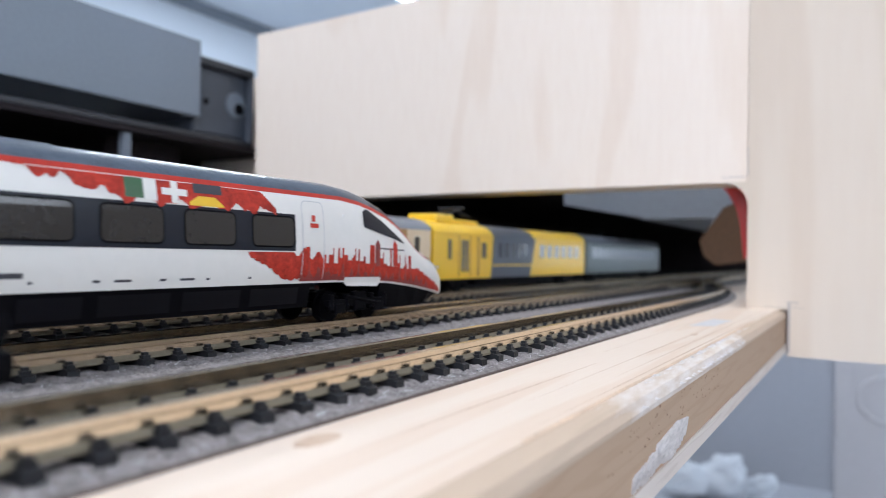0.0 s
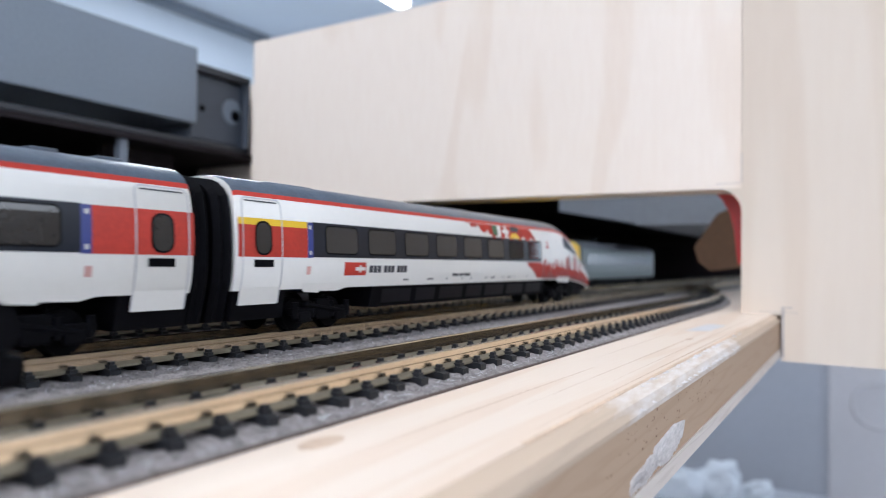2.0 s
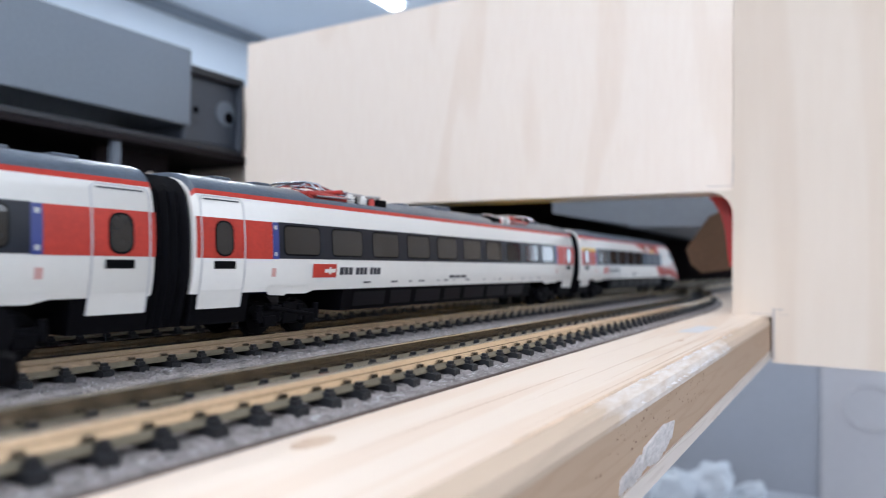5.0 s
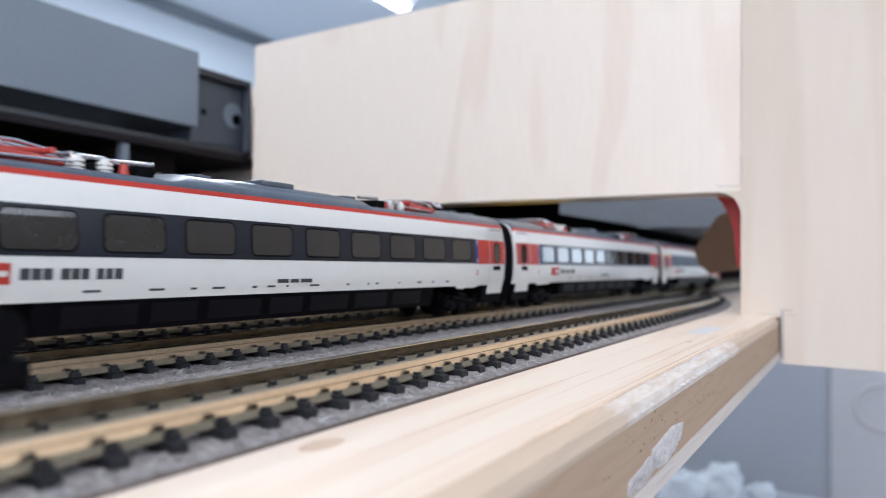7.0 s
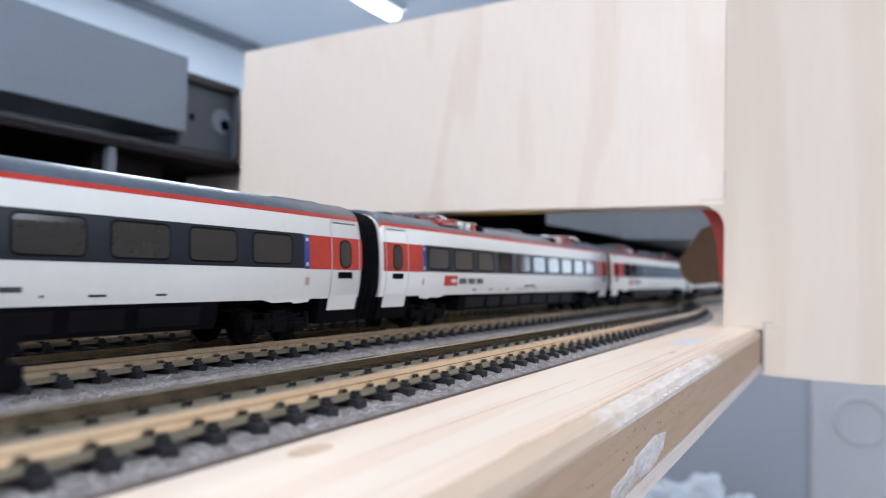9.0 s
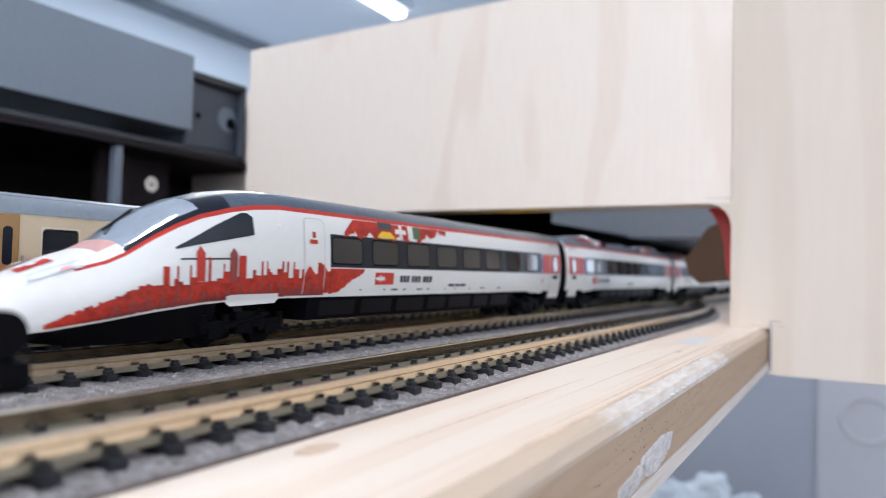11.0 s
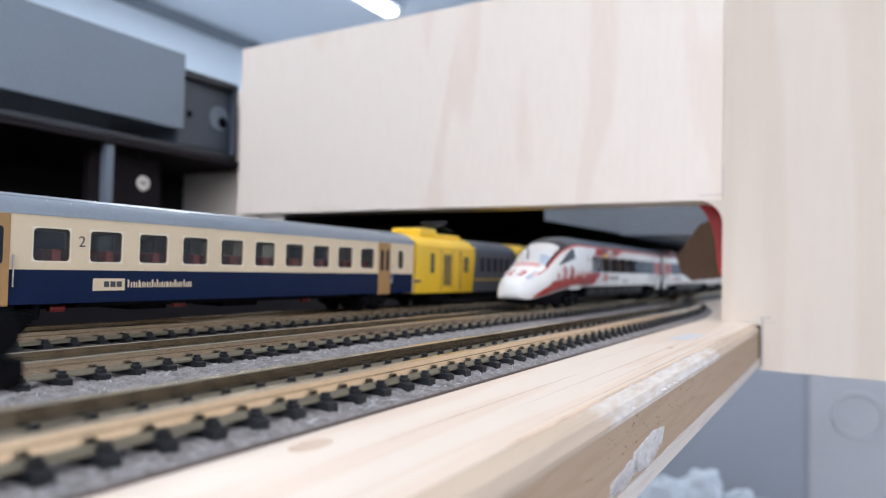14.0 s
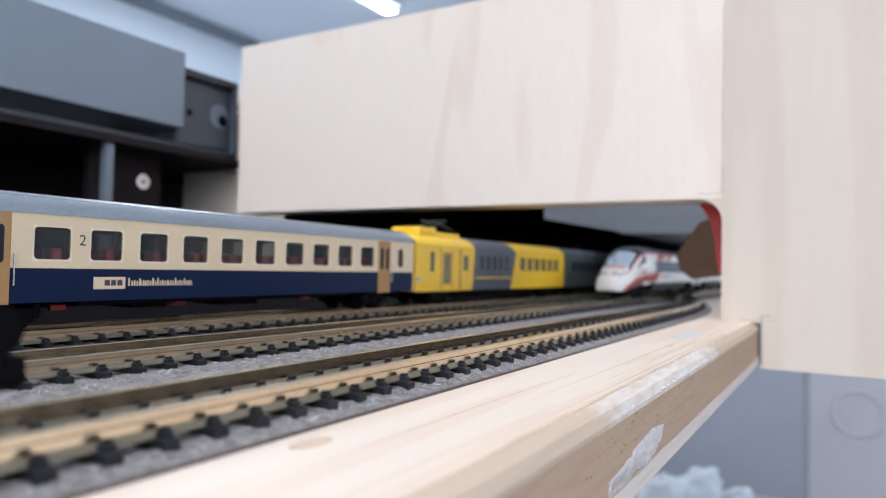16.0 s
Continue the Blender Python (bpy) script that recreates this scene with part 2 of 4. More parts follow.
PAPER = mat("white_plastic_sheet", (0.70, 0.74, 0.78), 0.4, 0, 0.08, 20, 300)
TUBE = glow("lamp_tube", (0.95, 0.98, 1.0), 12.0)
TAILLIGHT = glow("red_tail_light", (1.0, 0.18, 0.15), 0.9)


# ---- mesh helpers (all in layout units) ----
def link(name, bm, material, parent=None, label="", smooth=False):
    me = bpy.data.meshes.new(name)
    bmesh.ops.recalc_face_normals(bm, faces=bm.faces)
    bmesh.ops.scale(bm, vec=(U, U, U), verts=bm.verts)
    if smooth:
        for e in bm.edges:
            e.smooth = len(e.link_faces) != 2 or e.calc_face_angle(0) < 0.7
    bm.to_mesh(me)
    bm.free()
    for m in material if isinstance(material, (list, tuple)) else (material,):
        me.materials.append(m)
    if smooth:
        for p in me.polygons:
            p.use_smooth = True
    ob = new(name, me)
    if parent:
        ob.parent = parent
    if label:
        ob["label"] = label
    return ob


def part(name, bm, material, parent, label="", smooth=False):
    return link(name, bm, material, parent, label, smooth)


def thing(name, m, label, category, group=""):
    ob = new(name)
    ob.empty_display_size = 0.002
    ob.matrix_world = m
    return tagged(ob, label, category, group)


def bx(bm, x0, x1, y0, y1, z0, z1, bevel=0.0):
    m = Matrix.LocRotScale(((x0 + x1) / 2, (y0 + y1) / 2, (z0 + z1) / 2), None, (x1 - x0, y1 - y0, z1 - z0))
    made = bmesh.ops.create_cube(bm, size=1, matrix=m)
    if bevel:
        edges = {e for v in made["verts"] for e in v.link_edges}
        bmesh.ops.bevel(bm, geom=list(edges), offset=bevel, segments=2, affect="EDGES", profile=0.6)
    return bm


def box(x0, x1, y0, y1, z0, z1, bevel=0.0):
    return bx(bmesh.new(), x0, x1, y0, y1, z0, z1, bevel)


def rod(bm, a, b, r, seg=10, r2=None):
    a, b = Vector(a), Vector(b)
    q = (b - a).to_track_quat("Z", "Y").to_matrix().to_4x4()
    bmesh.ops.create_cone(bm, cap_ends=True, segments=seg, radius1=r, radius2=r if r2 is None else r2, depth=(b - a).length,
                          matrix=Matrix.Translation((a + b) / 2) @ q)
    return bm


def prism(outline, axis, a, b):
    """Extrude a closed outline along an axis from a to b. The outline holds the two other coordinates in xyz order."""
    bm = bmesh.new()

    def p(u, v, w):
        return {"x": (w, u, v), "y": (u, w, v), "z": (u, v, w)}[axis]
    lo = [bm.verts.new(p(u, v, a)) for u, v in outline]
    hi = [bm.verts.new(p(u, v, b)) for u, v in outline]
    bm.faces.new(lo)
    bm.faces.new(hi)
    for i in range(len(lo)):
        j = (i + 1) % len(lo)
        bm.faces.new((lo[i], lo[j], hi[j], hi[i]))
    return bm


def rounded(u0, u1, v0, v1, r, seg=4):
    out = []
    for cu, cv, a0 in ((u1 - r, v1 - r, 0), (u0 + r, v1 - r, 90), (u0 + r, v0 + r, 180), (u1 - r, v0 + r, 270)):
        for i in range(seg + 1):
            a = radians(a0 + 90 * i / seg)
            out.append((cu + r * math.cos(a), cv + r * math.sin(a)))
    return out


def loft(rings, close_ends=True, closed_ring=False, mats=None):
    """Skin through rings of equal length; mats(i, j) gives the material of the face between ring i and i+1, point j and j+1."""
    bm = bmesh.new()
    vs = [[bm.verts.new(p) for p in r] for r in rings]
    n = len(rings[0])
    for i in range(len(rings) - 1):
        for j in range(n if closed_ring else n - 1):
            k = (j + 1) % n
            try:
                f = bm.faces.new((vs[i][j], vs[i][k], vs[i + 1][k], vs[i + 1][j]))
                if mats:
                    f.material_index = mats(i, j)
            except ValueError:
                pass
    if close_ends:
        for r in (vs[0], vs[-1]):
            try:
                bm.faces.new(r)
            except ValueError:
                pass
    return bm


# ---- room ----
def room():
    x0, x1, y0, y1, z0, z1 = -2600, 1700, -1900, 4200, -690, 1165
    tagged(link("floor", box(x0, x1, y0, y1, z0 - 20, z0), FLOOR), "grey smooth room floor below the layout", "floor", kind="structure")
    tagged(link("ceiling", box(x0, x1, y0, y1, z1, z1 + 20), CEIL), "white painted ceiling of the room", "ceiling", kind="structure")
    tagged(link("wall_west", box(x0 - 20, x0, y0, y1, z0, z1), WALL), "pale blue painted room wall", "wall", kind="structure")
    tagged(link("wall_north", box(x0, x1, y1, y1 + 20, z0, z1), WALL), "pale blue painted far wall", "wall", kind="structure")
    tagged(link("wall_south", box(x0, x1, y0 - 20, y0, z0, z1), WALL), "pale painted wall behind the layout", "wall", kind="structure")
    tagged(link("wall_east", box(x1, x1 + 20, y0, y1, z0, z1), WALL), "pale painted wall beside the layout", "wall", kind="structure")
    # a grey strip along the top of the wall stands for the cornice's shadow line
    tagged(link("trim_cornice", box(x0, x0 + 45, y0, y1, z1 - 45, z1, 4), BEAM), "grey cornice strip standing for the shadow line along the wall", "trim", kind="structure")
    for x, y in ((-1640, 1764), (-140, -460)):
        t = thing("ceiling_light", at(x, y, z1), "white fluorescent tube light under the ceiling", "lamp", "ceiling lights")
        part("housing", box(-60, 60, -650, 650, -30, 0, 6), WALL, t)
        part("diffuser", box(-30, 30, -640, 640, -52, -30, 8), TUBE, t, "lit white lamp diffuser", True)



room()


# ---- the layout board and its wooden frame ----
XE, YP = 29.0, 242.85


def chips(b):
    """Torn white fibre patches hanging over the plywood core."""
    rnd = random.Random(21)
    for y0, y1, hi, low, n, wide in ((78, 91, -8.3, -10.9, 110, 0.7), (88, 104, -6.9, -10.9, 560, 1.0)):
        bm = bmesh.new()
        for _ in range(n * 3):
            y = rnd.uniform(y0, y1)
            u = (y - y0) / (y1 - y0)
            w, top = wide * rnd.uniform(0.1, 0.3), hi + rnd.uniform(-0.5, 0.3) - 1.5 * abs(u - 0.6)
            bot = top - (hi - low) * rnd.uniform(0.25, 1.0) * (1 - abs(2 * u - 1) * 0.6)
            bot, top, sl = max(bot, -10.8), min(top, -2.5), rnd.uniform(0.5, 1.6)
            if top - bot > 0.3:
                x = XE + rnd.uniform(-0.1, 0.12)
                q = [bm.verts.new((x + dx, yy, z)) for dx in (-0.4, 0) for yy, z in ((y, bot), (y + w * 0.5, bot + 0.15), (y + w + sl, top), (y + sl, top + 0.05))]
                for f in ((0, 1, 2, 3), (4, 5, 6, 7), (0, 1, 5, 4), (1, 2, 6, 5), (2, 3, 7, 6), (3, 0, 4, 7)):
                    bm.faces.new([q[k] for k in f])
        part("torn_patch", bm, FIBRE, b, "whitish torn wood fibres")


def board():
    b = thing("layout_board", at(0, 0, 0), "pale pine plywood baseboard with a rough sawn edge", "board")
    b["kind"] = "structure"
    part("top_veneer", prism([(-420, -2.6), (XE - 2.4, -2.6), (XE - 2.4, 0), (-420, 0)], "y", -620, 1100), PINE, b)
    edge = [(XE - 2.4, -2.6), (XE, -2.6), (XE, -2.0), (XE - 0.6, -0.8), (XE - 2.4, -0.02)]
    part("board_edge", prism(edge, "y", -620, 1100), BEVEL, b, "sawn tan edge torn to whitish fibre")
    part("glue_line", prism([(XE - 2.85, -0.2), (XE - 2.3, -0.2), (XE - 2.3, 0.02), (XE - 2.85, 0.02)], "y", 55, 190), GLUE, b, "orange brown line along the top edge")
    rnd = random.Random(8)
    bm = bmesh.new()
    for _ in range(300):
        y, u = rnd.triangular(80, 178, 125), rnd.random()
        x, z, w, n = XE - 2.3 + 2.2 * u, -0.05 - 1.75 * u, rnd.uniform(0.05, 0.14), rnd.uniform(1.0, 4.0)
        q = [bm.verts.new(p) for p in ((x, y, z), (x + 0.3, y + n, z - 0.25), (x + 0.3 + w, y + n, z - 0.15), (x + w * 0.6, y + n * 0.4, z + 0.22))]
        bm.faces.new(q)
    strands = part("edge_splinters", bm, FIBRE, b, "loose pale splinters on the torn edge")
    strands["kind"] = "stuff"
    bm = bmesh.new()
    for _ in range(70):
        y, z, r = rnd.uniform(70, 130), rnd.uniform(-6.6, -2.9), rnd.uniform(0.05, 0.15)
        bmesh.ops.create_icosphere(bm, subdivisions=1, radius=r, matrix=Matrix.Translation((XE - 0.12, y, z)) @ Matrix.Diagonal((0.4, rnd.uniform(0.8, 2.2), 1, 1)))
    strands = part("core_specks", bm, SPECK, b, "small brown chips in the core")
    strands["kind"] = "stuff"
    part("pale_smear", prism([(15.5, 168), (20.5, 171), (21.5, 190), (16.5, 192)], "z", -0.2, 0.014), SMEAR, b, "pale grey smear on the pine")
    chips(b)
    part("core", box(-420, XE - 0.15, -620, 1100, -10.9, -2.6), CORE, b, "brown rough plywood core")
    for x, y, a, c in ((12.2, 45.5, 1.3, 2.6), (20.5, 150, 0.7, 1.8)):
        part("knot", prism([(x + a * math.cos(q / 12 * math.pi), y + c * math.sin(q / 12 * math.pi)) for q in range(24)], "z", -0.3, 0.02), KNOT, b, "brown knot in the pine")
    for x, y, w, n in ((16.5, 40, 0.14, 60), (20.0, 70, 0.10, 120), (23.0, 90, 0.16, 150), (14.0, 110, 0.1, 110), (25.2, 60, 0.2, 170)):
        part("growth_ring", prism([(x, y), (x + w, y + n * 0.3), (x + w * 0.6 + 0.5, y + n), (x + 0.5, y + n), (x - w * 0.3, y + n * 0.4)], "z", -0.2, 0.012), KNOT, b)
    # black sheet painted in for the shade under shelf and coaches
    part("recess_shade", box(-324, -82.6, -620, 1090, 0.0, 0.7), SHADEBLACK, b, "black sheet standing for the shade under the shelf")
    part("bottom_veneer", box(-420, XE + 0.1, -620, 1100, -13.4, -10.9), VENEER, b)


board()


def trestles():
    for x, y in ((-400, -560), (-60, -560), (-400, 1060), (-330, 1060)):
        t = thing("trestle_leg", at(x, y, -690), "plain pine leg under the baseboard", "leg", "trestle legs")
        part("leg", box(-20, 20, -20, 20, 0, 676.5, 1.5), PINE, t)


trestles()


def panel():
    arc = []
    for i in range(9):
        a = radians(90 - 90 * i / 8)
        arc.append((17.5 - 8 + 8 * math.cos(a), 41.0 - 8 + 8 * math.sin(a)))
    outline = [(-211, 41), (9.4, 41), (17.3, 41), (17.3, 124.8), (-211, 125)]
    side = [*arc, (17.5, 0.02), (XE + 0.4, 0.02), (XE + 0.4, -14.6), (520, -14.6), (520, 124.4), (17.45, 124.8), (17.45, 41)]
    tagged(link("wooden_post", prism(side, "y", YP - 0.1, YP + 17), POST), "tan plywood board beside the tunnel opening", "panel", kind="structure")
    pan = tagged(link("wooden_panel", prism(outline, "y", YP, YP + 17), PANEL), "pale birch plywood panel with a tunnel opening", "panel", kind="structure")
    for a in ((17.3, 17.6, 43, 52.5), (9.5, 17.2, 42.6, 42.8), (XE - 6, XE + 5, 0.8, 0.95), (XE + 0.5, XE + 1.2, -13.5, 2.0), (XE + 0.2, XE + 3.5, 2.2, 2.6)):
        part("pencil_line", box(a[0], a[1], YP - 0.14, YP + 0.2, a[2], a[3]), PENCIL, pan, "grey pencil line")
    tagged(link("wooden_panel_behind", box(-274, -211.5, 260.5, 277, 0.75, 110), PANEL), "pale plywood board behind the front panel", "panel", kind="structure")


panel()

RTOP = 3.3          # base of the vehicles over the board; the rail heads stand 0.5 higher
TX = (0.0, -33.6, -67.2, -100.8)


def track_x(k, y):
    """Sideways place of a track's centre at y; the nearest track swings over to the second one inside the tunnel."""
    if k or y < 240:
        return TX[k]
    d = y - 240
    if d < 126:
        return -d * d / 950
    if d < 252:
        return -33.4 + (252 - d) ** 2 / 950
    return -33.4


SP = 4.9


def sleeper_mesh():
    """A plastic sleeper: sloped ends beyond the rails and a chair with a nub on each side of both rails."""
    bm = bmesh.new()
    side = [(-6.85, 0.2), (6.85, 0.2), (6.85, 1.48), (6.2, 1.66), (-6.2, 1.66), (-6.85, 1.48)]
    f = [[bm.verts.new((x, e * 0.74, z)) for x, z in side] for e in (-1, 1)]
    bm.faces.new(f[0]), bm.faces.new(f[1])
    for i in range(6):
        k = (i + 1) % 6
        bm.faces.new((f[0][i], f[0][k], f[1][k], f[1][i]))
    for s in (-1, 1):
        for e in (-1, 1):
            x = s * 4.6 + e * 1.18
            bx(bm, x - 0.5, x + 0.5, -0.5, 0.5, 1.5, 2.1)
            bx(bm, x - 0.34, x + 0.34, -0.33, 0.33, 2.05, 2.5)
    return bm


FOOT = [(-0.9, 1.58), (0.9, 1.58), (0.9, 1.85), (0.4, 2.25), (-0.4, 2.25), (-0.9, 1.85)]


def rail_ring(x, y, dx, h, foot=False):
    prof = FOOT if foot else [(0.34, 2.1), (0.34, 2.95), (0.5, 3.1), (0.5, 3.7), (0.4, 3.8), (-0.4, 3.8), (-0.5, 3.7), (-0.5, 3.1), (-0.34, 2.95), (-0.34, 2.1)]
    return [(x + (dx + u) * math.cos(h), y + (dx + u) * math.sin(h), v) for u, v in prof]


def track(k):
    y0, y1 = -600, (490 if k == 0 else 1090)
    t = thing("railway_track", at(0, 0, 0), "nickel silver model track with black sleepers on grey foam", "track", "parallel tracks")
    ys = [y0, 0, 120, 240] + list(range(252, 500, 12)) if k == 0 else [y0, 0, 240, 500, y1]

    def head(y):
        return math.atan2(track_x(k, y + 1) - track_x(k, y - 1), 2) * -1

    # the bed: a grainy strip that slopes to both sides, on a thin dark underlay
    low, high = (-15.6, 8.7) if k == 0 else (-15.6, 14.0)
    under = []
    for y in ys:
        c, h = track_x(k, y), head(y)
        under.append([(c + u * math.cos(h), y + u * math.sin(h), v) for u, v in ((low - 0.6, 0.02), (low - 0.4, 0.2), (high + 0.4, 0.2), (high + 0.6, 0.02))])
    part("underlay", loft(under, True, True), UNDERLAY, t, "thin dark brown underlay")
    us = [low, low + 0.3, -8.5, -7, -5.5, -3, 0, 3, 5.5] + [6.0 + 0.3 * i for i in range(int((high - 6.0) / 0.3))] + [high]
    steps = [y0, -300, -100] + list(range(-20, 0, 4)) + [0.45 * i for i in range(330)] + list(range(150, 500, 6)) + ([] if k == 0 else [700, y1])
    bed = []
    for y in [v for v in steps if v <= y1]:
        c, h, ring = track_x(k, y), head(y), []
        near = 1.0 if 0 < y < 150 else 0.0
        for u in us:
            edge = min(1.0, (u - low) / 1.8, (high - u) / 2.6)
            grain = near * edge * (0.30 * noise.noise(Vector((u * 1.5, y * 1.5, k * 9.0))) + 0.20 * noise.noise(Vector((u * 4.0, y * 4.0, k * 5.0))))
            v = 0.2 + 0.62 * max(0.0, edge) ** 0.8 + grain
            ring.append((c + u * math.cos(h), y + u * math.sin(h), max(0.15, v)))
        bed.append(ring)
    part("foam_bed", loft(bed, False), BALLAST, t, "grey grainy foam track bed", True)
    if k < 2:
        rnd, bm = random.Random(40 + k), bmesh.new()
        for _ in range(320):
            x, y, a = TX[k] + rnd.uniform(6.4, high), rnd.uniform(5, 150), rnd.uniform(0, 6.28)
            n, z = rnd.uniform(0.3, 1.1), 0.9 if x - TX[k] < high - 2.4 else 0.6
            d = Vector((math.cos(a), math.sin(a), rnd.uniform(-0.1, 0.5))) * n
            w = Vector((-math.sin(a), math.cos(a), 0.5)) * 0.035
            p = Vector((x, y, z))
            bm.faces.new([bm.verts.new(q) for q in (p - w, p + w, p + d + w, p + d - w)])
        part("lint", bm, LINT, t, "pale lint fibres in the bed")["kind"] = "stuff"
    for s in (-4.6, 4.6):
        r = part("rail", loft([rail_ring(track_x(k, y), y, s, head(y)) for y in ys], True, True), RAIL, t)
        part("rail_foot", loft([rail_ring(track_x(k, y), y, s, head(y), True) for y in ys], True, True), RAILFOOT, r, "dull tarnished rail foot")
    me = None
    rest = bmesh.new()
    phase = (1.05, 3.0, 0.4, 2.2)[k]
    n0, n1 = int((y0 - phase) / SP), int((y1 - phase) / SP)
    for n in range(n0, n1):
        y = phase + n * SP
        m = Matrix.Translation((track_x(k, y), y, 0)) @ Matrix.Rotation(head(y), 4, "Z")
        if 0 < y < 330 and k < 3:
            if me is None:
                ob = part("sleeper", sleeper_mesh(), SLEEPER, t)
                me = ob.data
            else:
                ob = new("sleeper", me)
                ob.parent = t
            ob.matrix_local = Matrix.Translation(m.translation * U) @ m.to_3x3().to_4x4()
        else:
            bmesh.ops.create_cube(rest, size=1, matrix=m @ Matrix.LocRotScale((0, 0, 0.95), None, (15.2, 2.2, 1.2)))
    r = part("sleeper_stretch", rest, SLEEPER, t)
    r["kind"] = "stuff"


for k in range(3):
    track(k)


# ---- white express train ----
SIDE = [(2.4, 7.3), (7.4, 8.2), (9.0, 8.6), (11.0, 8.8), (14.0, 8.8), (16.5, 8.65), (18.2, 8.45), (20.0, 8.15), (21.5, 7.75), (22.2, 7.5)]


def side_x(z):
    for (z0, x0), (z1, x1) in zip(SIDE, SIDE[1:]):
        if z <= z1:
            return x0 + (x1 - x0) * (z - z0) / (z1 - z0)
    return SIDE[-1][1]


SECTION = [(8.2, 7.4), (8.6, 9.0), (8.8, 11.0), (8.8, 14.0), (8.65, 16.5), (8.45, 18.2), (8.15, 20.0), (7.78, 21.3), (7.55, 22.0), (6.9, 22.8), (5.6, 23.7), (3.6, 24.3), (1.4, 24.5)]
RING = SECTION + [(-x, z) for x, z in reversed(SECTION)]
NS = len(SECTION)


def ring_material(j):
    j = min(j, 2 * NS - 2 - j)
    return 0 if j < 7 else 1 if j < 8 else 2


def decal(columns, sides=(1, -1), lift=0.05, shape=None):
    """A thin printed field on the body side: columns of (y, z low, z high), laid on the curve of the wall."""
    bm = bmesh.new()
    cuts = [z for z, _ in SIDE]
    wide = shape or (lambda y, z: side_x(z))
    for s in sides:
        for (ya, la, ha), (yb, lb, hb) in zip(columns, columns[1:]):
            if yb - ya < 1e-6:
                continue
            levels = 5
            for i in range(levels):
                f0, f1 = i / levels, (i + 1) / levels
                q = []
                for y, lo, hi, f in ((ya, la, ha, f0), (yb, lb, hb, f0), (yb, lb, hb, f1), (ya, la, ha, f1)):
                    z = lo + (hi - lo) * f
                    q.append(bm.verts.new((s * (wide(y, z) + lift), y, z)))
                bm.faces.new(q)
    return bm


def plate(y0, y1, z0, z1, sides=(1, -1), lift=0.05):
    return decal([(y0, z0, z1), (y1, z0, z1)], sides, lift)


def pane(y0, y1, z0, z1, s, lift=0.08, r=0.7):
    """A rounded window laid on the body side, in strips that follow its curve."""
    rows = [z0 + r * (1 - math.cos(radians(a))) for a in (0, 30, 60, 90)] + [z0 + (z1 - z0) * 0.5] + [z1 - r * (1 - math.cos(radians(a))) for a in (90, 60, 30, 0)]
    bm, last = bmesh.new(), None
    for z in rows:
        d = max(0.0, r - min(z - z0, z1 - z))
        q = r - math.sqrt(max(0.0, r * r - d * d))
        x = s * (side_x(z) + lift)
        pair = (bm.verts.new((x, y0 + q, z)), bm.verts.new((x, y1 - q, z)))
        if last:
            bm.faces.new((last[0], last[1], pair[1], pair[0]))
        last = pair
    return bm


def frame_lines(y0, y1, z0, z1, w=0.18, lift=0.075, r=1.0):
    """The raised outline of a door: two jambs and a head with rounded corners."""
    pts = [(y0, z0 + (z1 - r - z0) * i / 14) for i in range(15)]
    pts += [(y0 + r * (1 - math.cos(radians(a))), z1 - r + r * math.sin(radians(a))) for a in (20, 45, 70, 90)]
    right = [(y0 + y1 - y, z) for y, z in reversed(pts)]
    pts += right
    mid, n = (y0 + y1) / 2, len(pts)
    bm = bmesh.new()
    for s in (1, -1):
        rows = []
        for i, (y, z) in enumerate(pts):
            (ya, za), (yb, zb) = pts[max(0, i - 1)], pts[min(n - 1, i + 1)]
            l = math.hypot(yb - ya, zb - za) or 1
            yi, zi = y + (zb - za) / l * w, z - (yb - ya) / l * w
            rows.append([bm.verts.new((s * (side_x(q) + lift), p, q)) for p, q in ((y, z), (yi, zi))])
        for p, q in zip(rows, rows[1:]):
            bm.faces.new((p[0], p[1], q[1], q[0]))
    return bm


def wheel_set(parent, y, rr=2.6, half=4.55):
    bm = bmesh.new()
    for s in (-1, 1):
        rod(bm, (s * (half - 0.5), y, rr + 0.5), (s * (half + 0.6), y, rr + 0.5), rr, 22)
        rod(bm, (s * (half - 0.8), y, rr + 0.5), (s * (half - 0.5), y, rr + 0.5), rr + 0.4, 22)
        rod(bm, (s * (half + 0.6), y, rr + 0.5), (s * (half + 1.3), y, rr + 0.5), 1.1, 12)
    rod(bm, (-half, y, rr + 0.5), (half, y, rr + 0.5), 0.6, 8)
    return part("wheelset", bm, BLACK, parent, "dark metal wheels")


